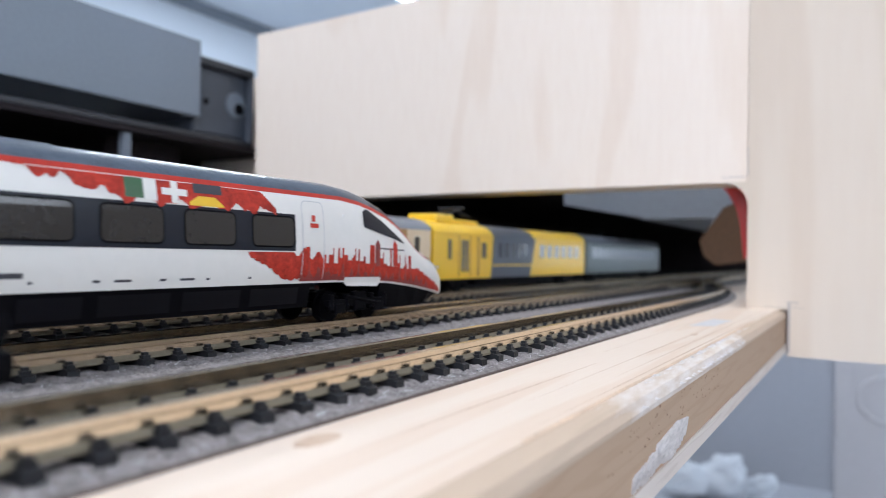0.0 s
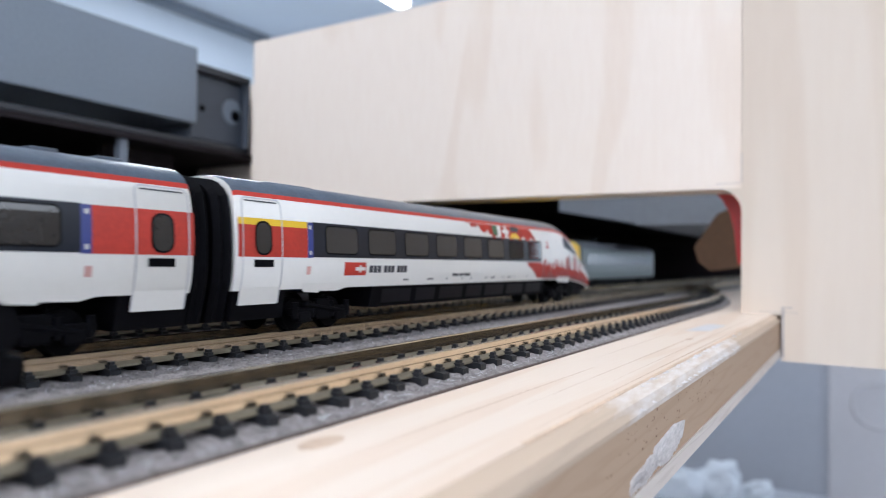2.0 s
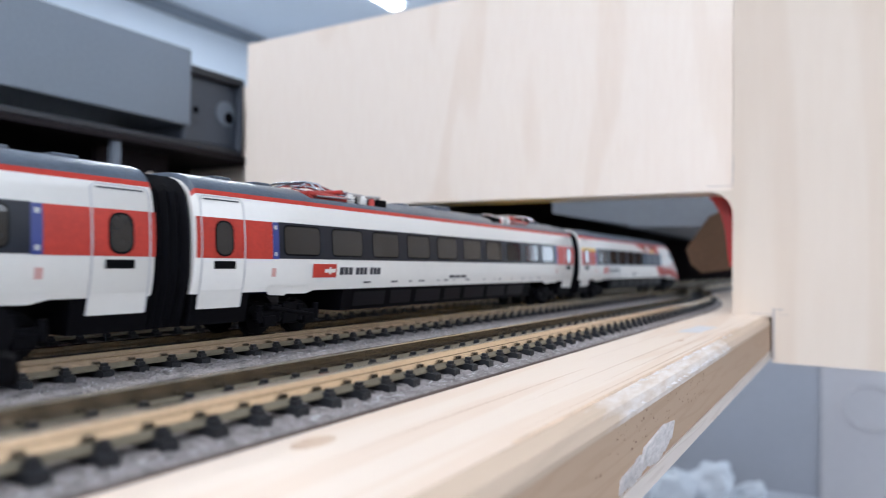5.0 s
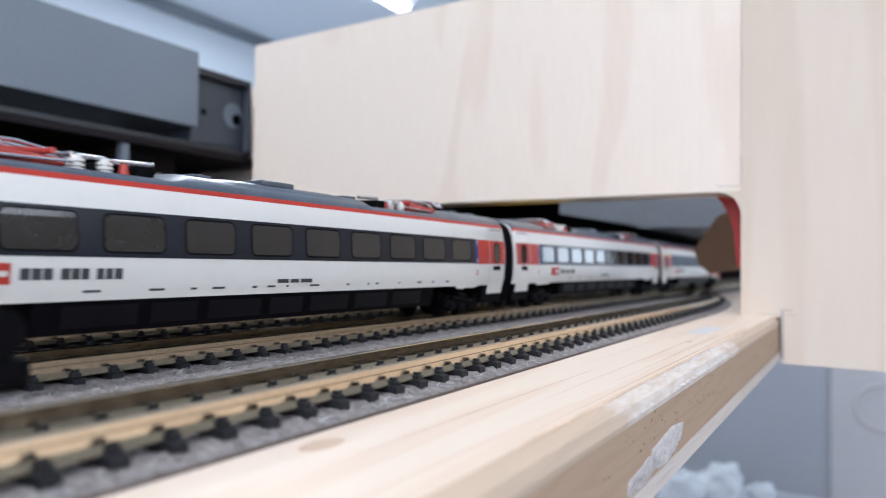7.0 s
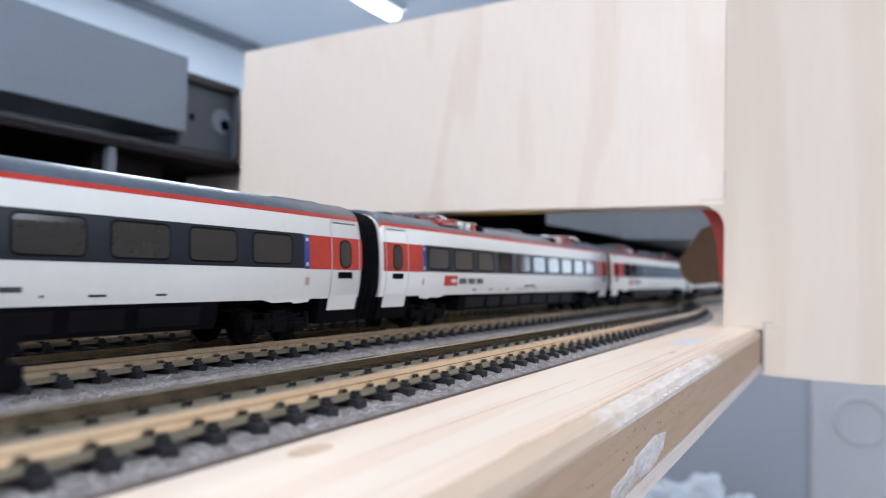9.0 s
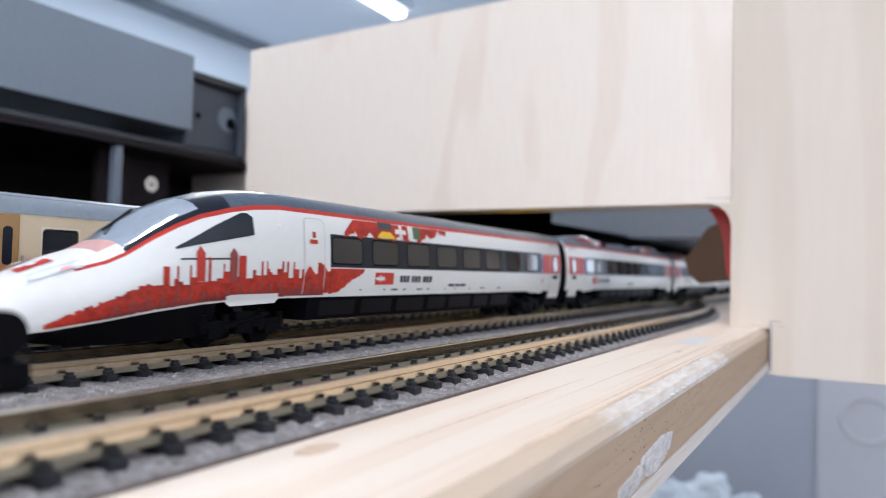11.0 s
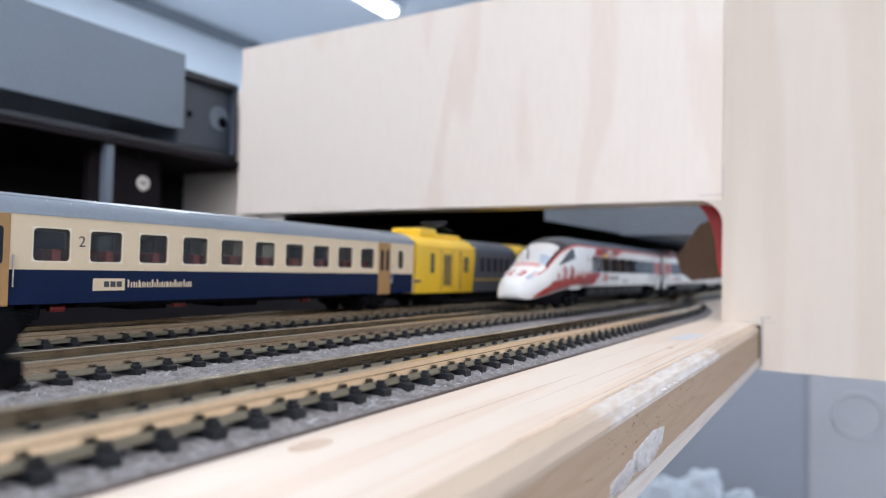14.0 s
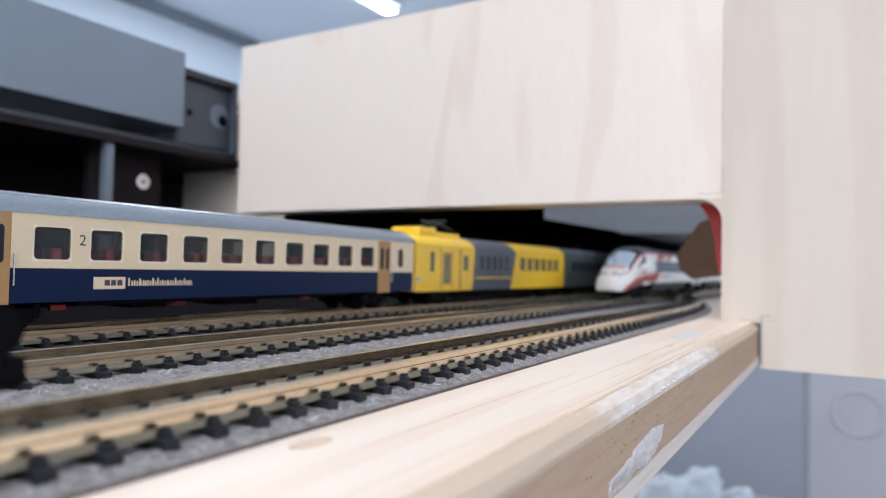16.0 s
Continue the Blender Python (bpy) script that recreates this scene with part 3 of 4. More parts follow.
def bogie(parent, yc, base=8.6):
    bm = bmesh.new()
    for s in (-1, 1):
        bx(bm, s * 6.9 - 0.6, s * 6.9 + 0.6, yc - base / 2 - 2.6, yc + base / 2 + 2.6, 3.1, 4.3, 0.2)
        for e in (-1, 1):
            bx(bm, s * 7.1 - 0.7, s * 7.1 + 0.7, yc + e * base / 2 - 1.3, yc + e * base / 2 + 1.3, 1.9, 3.6, 0.3)
            rod(bm, (s * 7.2, yc + e * base / 2 - 1.9, 2.6), (s * 7.2, yc + e * base / 2 - 1.9, 5.2), 0.55, 10)
            rod(bm, (s * 7.2, yc + e * base / 2 + 1.9, 2.6), (s * 7.2, yc + e * base / 2 + 1.9, 5.2), 0.55, 10)
        bx(bm, s * 7.0 - 0.7, s * 7.0 + 0.7, yc - 1.6, yc + 1.6, 2.2, 5.6, 0.3)
        rod(bm, (s * 7.6, yc - 4.4, 4.9), (s * 7.6, yc + 4.2, 3.4), 0.38, 8)
    bx(bm, -6.4, 6.4, yc - 1.8, yc + 1.8, 2.6, 5.0, 0.3)
    b = part("bogie", bm, BLACK, parent, "black plastic bogie frame")
    for e in (-1, 1):
        wheel_set(b, yc + e * base / 2)
    return b


def print_bars(y, z, h, widths, gap, material, parent, name="print"):
    """Unreadable or brand lettering as plain bars."""
    bm = bmesh.new()
    for w in widths:
        if w > 0:
            for s in (1, -1):
                bm.faces.new([bm.verts.new((s * (side_x(c) + 0.07), q, c)) for q, c in ((y, z), (y + w, z), (y + w, z + h), (y, z + h))])
        y += abs(w) + gap
    return part(name, bm, material, parent)


def service_marks(parent, y0, y1, seed):
    rnd = random.Random(seed)
    bm = bmesh.new()
    y = y0
    while y < y1:
        w = rnd.choice((0.5, 0.9, 1.6, 2.2))
        for s in (1, -1):
            q = [bm.verts.new((s * (side_x(z) + 0.06), yy, z)) for yy, z in ((y, 8.35), (y + w, 8.35), (y + w, 8.65), (y, 8.65))]
            bm.faces.new(q)
        y += w + rnd.uniform(1.5, 7.0)
    part("service_marks", bm, INK, parent)


def end_doors(car, first, flip=0.0):
    """Entrance end of a car, at y = 3.2 to 18.6, or mirrored at the far end of a car of length flip."""
    def m(y):
        return flip - y if flip else y

    def span(y0, y1, z0, z1, sides=(1, -1), lift=0.05):
        a, b = sorted((m(y0), m(y1)))
        return plate(a, b, z0, z1, sides, lift)
    part("red_field", span(3.4, 17.3, 12.4, 18.1), RED, car, "red field round the entrance door")
    if first:
        part("yellow_stripe", span(3.4, 17.3, 17.1, 18.12, lift=0.07), YELLOW, car, "yellow first class stripe")
    part("blue_strip", span(17.3, 18.6, 12.4, 18.1, lift=0.07), BLUE, car)
    for z in (12.9, 17.0):
        part("white_numeral_mark", span(17.65, 18.2, z, z + 0.6, lift=0.09), PALEGREY, car)
    a, b = sorted((m(4.1), m(11.9)))
    d = part("door", frame_lines(a, b, 5.4, 21.2, 0.22, 0.1), PALEGREY, car, "plug door outline")
    a, b = sorted((m(4.25), m(11.75)))
    part("door_lower", decal([(a, 5.3, 7.9), (b, 5.3, 7.9)], lift=0.08), WHITE, d)
    a, b = sorted((m(6.7), m(9.5)))
    for s in (1, -1):
        part("door_window_seal", pane(a - 0.25, b + 0.25, 12.65, 17.75, s, 0.1, 1.35), BLACK, d)
        part("door_window", pane(a, b, 12.9, 17.5, s, 0.13, 1.2), PANE, d)
        part("door_step_panel", span(6.3, 10.1, 10.9, 12.0, (s,), 0.1), BLACK, d)
    part("door_top_gap", span(4.9, 11.1, 20.55, 20.75, lift=0.09), INK, d)
    part("red_mark", span(17.2, 18.1, 9.7, 11.0), FADED, car)
    a, b = sorted((m(16.4), m(27.0)))
    part("valance", decal([(a, 7.5, 8.3), (a + 0.6, 6.9, 8.3), (a + 4, 6.7, 8.3), (a + 4.3, 7.0, 8.3), (b - 2, 6.9, 8.3), (b, 7.4, 8.3)], lift=0.22), WHITE, car, "white valance over the bogie")


def window_row(car, y0, n, pitch=11.25, w=8.0):
    for i in range(n):
        for s in (1, -1):
            part("window_rim", pane(y0 + i * pitch - 0.22, y0 + i * pitch + w + 0.22, 13.0, 17.85, s, 0.085, 0.9), BLACK, car)
            part("window_pane", pane(y0 + i * pitch, y0 + i * pitch + w, 13.25, 17.6, s, 0.12), PANE, car)


def company_mark(car, y):
    lg = part("logo_field", plate(y, y + 5.9, 9.45, 11.75), RED, car, "red logo field")
    part("logo_shape", plate(y + 2.9, y + 5.6, 10.3, 10.9, lift=0.08), WHITE, lg, "white arrow cross shape")
    part("logo_shape", plate(y + 4.0, y + 4.5, 10.0, 11.2, lift=0.085), WHITE, lg)


def pantograph(car, y, flip):
    """A folded pantograph in its roof well: red frame and silver arms, then insulators and a switch box towards the middle of the car."""
    def q(x, d, z):
        return (x, y + flip * d, z)

    def block(bm, x0, x1, d0, d1, z0, z1, bevel):
        a, b = sorted((y + flip * d0, y + flip * d1))
        return bx(bm, x0, x1, a, b, z0, z1, bevel)
    p = part("pantograph", block(bmesh.new(), -5.6, 5.6, -5.0, 17.0, 22.7, 23.05, 0.1), ROOF, car, "folded red and silver pantograph")
    bm = bmesh.new()
    for s in (-1, 1):
        rod(bm, q(s * 4.2, -5.2, 24.0), q(s * 4.2, 4.6, 23.7), 0.5, 10)
        rod(bm, q(s * 4.2, -5.2, 24.0), q(s * 2.0, 3.6, 25.0), 0.42, 10)
        rod(bm, q(s * 3.9, 2.0, 23.0), q(s * 3.9, 2.0, 24.2), 0.55, 10)
        rod(bm, q(s * 3.9, -4.4, 23.0), q(s * 3.9, -4.4, 24.2), 0.55, 10)
    for d, z in ((-5.2, 24.0), (-2.0, 24.2), (4.6, 23.8), (3.6, 25.0)):
        rod(bm, q(-4.2, d, z), q(4.2, d, z), 0.4, 10)
    block(bm, -2.4, 2.4, -3.6, 1.8, 23.1, 24.3, 0.3)
    part("frame", bm, PANTO, p, "red pantograph frame")

    def bar(name, ends, r, material=STEEL, n=8):
        bm = bmesh.new()
        for a, b in zip(ends, ends[1:]):
            rod(bm, a, b, r, n)
        part(name, bm, material, p)
    for s in (-1, 1):
        bar("arm", [q(s * 3.0, -6.4, 24.9), q(s * 2.8, -4.4, 25.7), q(s * 1.4, 1.0, 25.9), q(s * 0.9, 6.2, 25.2), q(s * 0.9, 7.4, 24.3)], 0.27)
        bar("strut", [q(s * 1.8, -3.0, 25.3), q(s * 1.0, 5.6, 24.7)], 0.2)
        bar("tension_rod", [q(s * 4.9, -4.0, 23.6), q(s * 4.6, 5.6, 23.9)], 0.2)
    for d in (-5.6, -3.9):
        bar("contact_strip", [q(-6.3, d, 24.5), q(-5.2, d, 25.5), q(-3.4, d, 25.9), q(3.4, d, 25.9), q(5.2, d, 25.5), q(6.3, d, 24.5)], 0.22)
    bar("cross_bar", [q(-3.4, 6.2, 25.1), q(3.4, 6.2, 25.1)], 0.3)
    for s in (-1, 1):
        for d in (6.6, 10.2):
            bm = bmesh.new()
            for i in range(3):
                rod(bm, q(s * 3.7, d, 23.0 + 0.55 * i), q(s * 3.7, d, 23.35 + 0.55 * i), 0.95, 12)
            rod(bm, q(s * 3.7, d, 23.0), q(s * 3.7, d, 24.9), 0.6, 12)
            part("insulator", bm, WHITE, p, "white ribbed insulator")
        bar("busbar", [q(s * 3.7, 6.6, 24.9), q(s * 3.7, 10.2, 24.9), q(s * 2.6, 13.6, 24.2)], 0.28)
        bm = bmesh.new()
        rod(bm, q(s * 4.3, 12.4, 23.0), q(s * 4.3, 12.4, 24.5), 0.7, 12, 0.45)
        part("insulator", bm, PANTO, p, "red brown insulator")
    bar("cross_bar", [q(-3.7, 8.4, 24.9), q(3.7, 8.4, 24.9)], 0.3)
    bm = bmesh.new()
    block(bm, -2.6, 2.6, 10.6, 14.4, 23.0, 24.8, 0.3)
    block(bm, 2.9, 5.2, 13.6, 16.2, 23.0, 24.5, 0.3)
    block(bm, -5.2, -2.9, 13.6, 16.2, 23.0, 24.5, 0.3)
    part("switch_box", bm, BLACK, p)


def underframe(car, y0, y1):
    part("underframe", loft([[(-7.3, y, 3.5), (-8.0, y, 7.5), (8.0, y, 7.5), (7.3, y, 3.5)] for y in (y0, y1)], True, True), BLACK, car, "black equipment skirt")
    y = y0 + 3
    rnd = random.Random(5)
    while y < y1 - 9:
        w = rnd.choice((4.5, 7.0, 9.5))
        bm = bmesh.new()
        for s in (1, -1):
            q = [bm.verts.new((s * (7.2 + (z - 2.5) * 0.16 + 0.12), yy, z)) for yy, z in ((y, 4.2), (y + w, 4.2), (y + w, 6.8), (y, 6.8))]
            bm.faces.new(q)
        part("equipment_hatch", bm, HATCH, car)
        y += w + 1.8


def gangway(car, y0, y1):
    rings = []
    for i in range(5):
        f = 0.93 if i % 2 else 0.86
        y = y0 + (y1 - y0) * i / 4
        rings.append([(x * f, y, 3.0 + (z - 3.0) * (0.97 if i % 2 else 0.94)) for x, z in [(7.0, 3.0)] + RING[1:-1] + [(-7.0, 3.0)]])
    part("gangway_bellows", loft(rings, True, True), BLACK, car, "black ribbed gangway between cars")


def stretch(car, f):
    """Bring a car to its full length."""
    for o in car.children_recursive:
        o.data.transform(Matrix.Diagonal((1, f, 1, 1)))


def mid_car(label):
    car = thing("railway_car", at(0, 0, 0), label, "train car", "express train cars")
    n = 150.0
    ys = [3.3, 3.8, 26.5, 29.5, 53.0, 56.0, n - 56.0, n - 53.0, n - 29.5, n - 26.5, n - 3.8, n - 3.3]
    rings = []
    for y in ys:
        f = 0.96 if y in (ys[0], ys[-1]) else 1.0
        low = 22.75 if y in (29.5, 53.0, n - 53.0, n - 29.5) else 99.0
        rings.append([(x * f, y, min(low + 0.02 * (7 - abs(x)), 7.4 + (z - 7.4) * (f if z > 12 else 1))) for x, z in RING])
    part("body_shell", loft(rings, True, True, lambda i, j: ring_material(j)), (WHITE, RED, ROOF), car, "white body with red cantrail line", True)
    band = part("window_band", plate(18.5, n - 18.5, 12.5, 18.2, lift=0.06), WINDOW, car, "dark glazed window band")
    window_row(band, 19.8, 10)
    end_doors(car, False)
    end_doors(car, False, n)
    company_mark(car, 26.3)
    print_bars(33.1, 9.9, 1.3, (1.0, 1.0, 1.0, -0.5, 1.0, 0.9, 0.9, -0.5, 0.9, 0.9, 1.0), 0.2, INK, car, "company_lettering")
    print_bars(70.0, 9.0, 0.6, (2.4, 1.8, 2.6), 0.4, INK, car, "small_lettering")
    service_marks(car, 40, n - 30, 11)
    for y in (22.5, n - 22.5):
        bogie(car, y)
    underframe(car, 35, n - 35)
    for a, b in ((3.4, 13.5), (n - 13.5, n - 3.4)):
        part("end_skirt", loft([[(-7.2, y, 3.0), (-8.0, y, 7.6), (8.0, y, 7.6), (7.2, y, 3.0)] for y in (a, b)], True, True), BLACK, car)
    gangway(car, 0.1, 3.4)
    gangway(car, n - 3.4, n - 0.1)
    # roof fairings and equipment
    for a, b in ((62, 90),):
        r = [(a, 0.02), (a + 2.5, 0.3), (b - 2.5, 0.3), (b, 0.02)]
        part("roof_fairing", loft([[(-6.2, y, 23.2), (-5.4, y, 23.7 + h), (-3, y, 24.3 + h), (3, y, 24.3 + h), (5.4, y, 23.7 + h), (6.2, y, 23.2)] for y, h in r], True, True), ROOF, car, "", True)
    for y in (12, 20, 60, 93, n - 20, n - 12):
        part("roof_hatch", box(-3.4, 3.4, y - 1.6, y + 1.6, 24.1, 24.75, 0.15), ROOF, car)
    part("roof_box", box(-4, 4, 71, 78, 24.2, 25.3, 0.4), ROOF, car)
    for y in (50.0, 100.0):
        part("roof_cable", rod(bmesh.new(), (2.0, y - 3, 25.0), (2.0, y + 3, 25.3), 0.3), STEEL, car)
    pantograph(car, 35, 1)
    pantograph(car, n - 35, -1)
    return car


# stations along the driving car: distance, height of the top, width factor, height of the lower edge
NOSE = [(3.3, 24.3, 0.96, 7.4), (3.8, 24.5, 1.0, 7.4), (40, 24.5, 1.0, 7.4), (80, 24.5, 1.0, 7.4), (112, 24.5, 1.0, 7.4), (120, 24.5, 0.995, 7.35), (125, 24.1, 0.99, 7.2), (129, 23.3, 0.98, 7.1), (134, 21.8, 0.965, 6.8),
        (137.5, 20.1, 0.95, 6.4), (141, 17.9, 0.925, 6.0), (144.5, 15.3, 0.895, 5.5), (147, 14.0, 0.87, 5.1), (150.5, 12.9, 0.80, 4.6), (153, 12.0, 0.715, 4.2), (155.4, 10.9, 0.61, 3.9), (156.9, 10.1, 0.50, 4.0), (157.9, 9.0, 0.36, 4.5), (158.3, 7.7, 0.18, 5.4)]


def nose_ring(y, top, w, low):
    out = []
    for x, z in RING:
        f = (z - 7.4) / 17.1
        # the nose gets rounder: shoulders drop faster than the crown
        q = max(0.0, (y - 120) / 39)
        zz = low + (top - low) * (f if q == 0 else f ** (1 + 0.25 * q))
        xx = x * w * (1 - 0.55 * q * max(0.0, f - 0.55))
        out.append((xx, y, zz))
    return out


def nose_at(y):
    for a, b in zip(NOSE, NOSE[1:]):
        if y <= b[0]:
            t = max(0.0, (y - a[0]) / (b[0] - a[0]))
            return [u + (v - u) * t for u, v in zip(a, b)]
    return list(NOSE[-1])


def nose_x(y, z):
    """Half width of the driving car at a place on its side."""
    r = nose_ring(*[nose_at(y)[i] for i in (0, 1, 2, 3)])[:NS]
    for (x0, _, z0), (x1, _, z1) in zip(r, r[1:]):
        if z <= z1:
            return x0 + (x1 - x0) * max(0.0, (z - z0) / max(1e-6, z1 - z0))
    return r[-1][0]


def nose_patch(s, y0, y1, j0, j1, lift):
    """A patch on the nose between two stations and two places on the ring."""
    bm = bmesh.new()

    def at_ring(y, j):
        r = nose_ring(*nose_at(y))
        a, b = r[int(j)], r[int(j) + 1]
        t = j - int(j)
        return (s * (a[0] + (b[0] - a[0]) * t + lift), y + lift, a[2] + (b[2] - a[2]) * t + lift)
    n = 4
    for i in range(n):
        ya, yb = y0 + (y1 - y0) * i / n, y0 + (y1 - y0) * (i + 1) / n
        for k in range(3):
            ja, jb = j0 + (j1 - j0) * k / 3, j0 + (j1 - j0) * (k + 1) / 3
            bm.faces.new([bm.verts.new(at_ring(y, j)) for y, j in ((ya, ja), (yb, ja), (yb, jb), (ya, jb))])
    return bm


def driving_car(label, first):
    car = thing("driving_car", at(0, 0, 0), label, "train car", "express train cars")
    rings = [nose_ring(*s) for s in NOSE]
    ys = [s[0] for s in NOSE]

    def face(i, j):
        m, y = ring_material(j), (ys[i] + ys[i + 1]) / 2
        k = min(j, 2 * NS - 2 - j)
        if m == 2 and y > 129:
            if y < 144:
                return 3 if k > 8 and y > 133 else 4
            return 5 if y < 147 and k > 9 else 0
        return m if y < 149 or m != 1 else 0
    part("body_shell", loft(rings, True, True, face), (WHITE, RED, ROOF, SCREEN, WINDOW, FADED), car, "white body with tapered nose and dark windscreen", True)
    band = part("window_band", plate(18.5, 108.8, 12.5, 18.2, lift=0.06), WINDOW, car, "dark glazed window band")
    window_row(band, 21.6, 8)
    end_doors(car, first)
    company_mark(car, 26.3 if first else 90.3)
    print_bars(33.1 if first else 76.6, 9.9, 1.3, (1.0, 1.0, 1.0, -0.5, 1.0, 0.9, 0.9, -0.5, 0.9, 0.9, 1.0), 0.2, INK, car, "company_lettering")
    print_bars(62.0, 9.0, 0.6, (2.4, 1.8, 2.6), 0.4, INK, car, "small_lettering")
    service_marks(car, 44, 104, 7)
    # printed artwork: jagged upper cloud, lower cloud, row of city roofs
    rnd = random.Random(3)

    def ragged(y0, y1, step, low, high):
        cols, y = [], y0
        while y <= y1:
            cols.append((y, low(y) + rnd.uniform(-0.25, 0.25), high(y)))
            y += step
        return cols
    part("artwork_cloud", decal(ragged(68.5, 105, 0.5, lambda y: 18.3 + (0 if y > 82 else (82 - y) * 0.22) + 0.45 * math.sin(y * 1.3) + 0.25 * math.sin(y * 2.9 + 1), lambda y: min(21.2, 18.6 + (105.2 - y) * 0.9)), lift=0.07), ARTRED, car, "red printed cloud with flag colours")
    fl = part("artwork_flags", plate(80.9, 83.4, 18.7, 21.2, lift=0.09), GREEN, car)
    part("flag_white", plate(83.4, 85.2, 18.5, 21.2, lift=0.09), WHITE, fl)
    part("flag_cross", plate(85.9, 89.6, 19.4, 20.3, lift=0.1), WHITE, fl)
    part("flag_cross", plate(87.25, 88.25, 18.4, 21.2, lift=0.105), WHITE, fl)
    part("flag_black", plate(90.6, 95.2, 20.0, 21.3, lift=0.09), INK, fl)
    part("flag_yellow", decal([(89.9, 18.3, 18.7), (91.3, 18.3, 19.6), (94.0, 18.3, 19.6), (95.4, 18.3, 18.5)], lift=0.09), YELLOW, fl)
    part("artwork_cloud", decal(ragged(99.5, 115, 0.5, lambda y: 8.1 + max(0, (107 - y)) * 0.5, lambda y: 12.3 if y < 109 else 12.5 - (y - 109) * 0.15 + 0.8 * math.sin(y * 2)), lift=0.07), ARTRED, car)
    cols, tower = [], 0
    y = 110.0
    while y < 154:
        low = nose_at(y)[3] + 0.3 if y > 119 else 7.75
        base = 10.6 - max(0, y - 122) * 0.07
        if y > 142:
            base = 9.6 - (y - 142) * 0.40
        tall = rnd.choice((0, 0.2, 0.5, 0.9, 1.4, 2.6, 3.6)) if y < 141 else rnd.uniform(0, 0.4)
        h = base + tall
        w = 0.3 if y > 143 else rnd.choice((0.4, 0.6, 1.0)) if tall < 2 else rnd.choice((0.25, 0.4, 0.9))
        cols.append((y, low, max(low + 0.1, h)))
        cols.append((y + w, low, max(low + 0.1, h)))
        y += w + 0.02
    part("artwork_skyline", decal(cols, lift=0.09, shape=nose_x), ARTRED, car, "red printed city skyline")
    cols = [(yy, lo, lo + (hi - lo) * (0.35 + 0.25 * math.sin(yy * 3.1))) for yy, lo, hi in cols if yy < 148]
    part("artwork_skyline_shade", decal(cols, lift=0.11, shape=nose_x), DARKRED, car)
    for yt in (128.7, 134.2):
        part("artwork_tower", decal([(yt, 10, 14.0), (yt + 0.7, 10, 14.9), (yt + 0.75, 10, 14.9), (yt + 1.4, 10, 14.0)], lift=0.12, shape=nose_x), DARKRED if yt < 130 else RED, car)
    # cab side window and door
    part("cab_side_window", decal([(125.6, 17.0, 19.7), (126.5, 16.8, 20.2), (127.5, 16.6, 20.2), (132.0, 15.7, 18.1), (136.0, 14.9, 15.9), (138.5, 14.3, 14.6)], lift=0.14, shape=nose_x), WINDOW, car, "dark wedge shaped cab window")
    part("cab_lettering", decal([(129, 13.2, 13.45), (138, 12.9, 13.15)], lift=0.12, shape=nose_x), INK, car)
    d = part("cab_door", frame_lines(110.2, 115.2, 8.0, 20.6, 0.16, 0.1), PALEGREY, car, "cab door outline")
    part("door_mark", plate(112.0, 113.9, 16.3, 17.0, lift=0.11), RED, d)
    part("door_mark", plate(112.4, 113.2, 17.3, 18.3, lift=0.11), RED, d)
    for s in (1, -1):
        part("horn_cover", rod(bmesh.new(), (s * 8.0, 120.3, 18.6), (s * 8.45, 120.3, 18.6), 0.6, 10, 0.3), WHITE, car)
        lamp = part("headlight", nose_patch(s, 149.4, 155.0, 7.5, 9.5, 0.08), LENS, car, "clear headlight lens")
        part("lamp_surround", nose_patch(s, 150.2, 152.0, 7.9, 8.7, 0.14), PALEGREY, lamp)
        part("tail_lamp", nose_patch(s, 150.6, 151.6, 8.0, 8.4, 0.18), TAILLIGHT, lamp, "glowing red tail lamp")
        emblem = part("hood_emblem", nose_patch(s, 151.6, 155.2, 10.5, 11.98, 0.08), RED, car, "red emblem with a white cross")
        part("emblem_cross", nose_patch(s, 152.2, 154.6, 11.62, 11.98, 0.12), WHITE, emblem)
        part("emblem_cross", nose_patch(s, 153.0, 153.8, 11.0, 11.98, 0.13), WHITE, emblem)
    part("wiper", rod(bmesh.new(), (1.0, 143.2, 16.6), (3.6, 137.5, 20.0), 0.16), BLACK, car)
    bogie(car, 22.5)
    bogie(car, 126.0, 10.6)
    part("valance", decal([(120.5, 7.2, 8.2), (121.2, 6.7, 8.2), (129.6, 6.4, 8.1), (130.4, 6.9, 7.9)], lift=0.3, shape=nose_x), WHITE, car, "white valance over the bogie")
    underframe(car, 35, 113)
    part("end_skirt", loft([[(-7.2, y, 3.0), (-8.0, y, 7.6), (8.0, y, 7.6), (7.2, y, 3.0)] for y in (3.4, 13.5)], True, True), BLACK, car)
    sk = []
    for y, w, lo in ((131.5, 7.2, 2.3), (138, 7.0, 2.0), (144, 6.2, 1.9), (149.5, 5.0, 2.0), (154, 3.2, 2.6)):
        top = nose_at(y)[3] + 0.15
        sk.append([(-w * 0.9, y, lo), (-nose_at(y)[2] * 8.1, y, top), (nose_at(y)[2] * 8.1, y, top), (w * 0.9, y, lo)])
    part("nose_skirt", loft(sk, True, True), BLACK, car, "dark grey snow plough skirt")
    gangway(car, 0.1, 3.4)
    for a, b in ((10, 24), (62, 76)):
        r = [(a, 0.05), (a + 2, 0.6), (b - 2, 0.6), (b, 0.05)]
        part("roof_fairing", loft([[(-5.6, y, 23.4), (-4.6, y, 23.7 + h), (4.6, y, 23.7 + h), (5.6, y, 23.4)] for y, h in r], True, True), ROOF, car, "", True)
    return car


CAR_1 = driving_car("white and red express driving car with tapered nose", True)
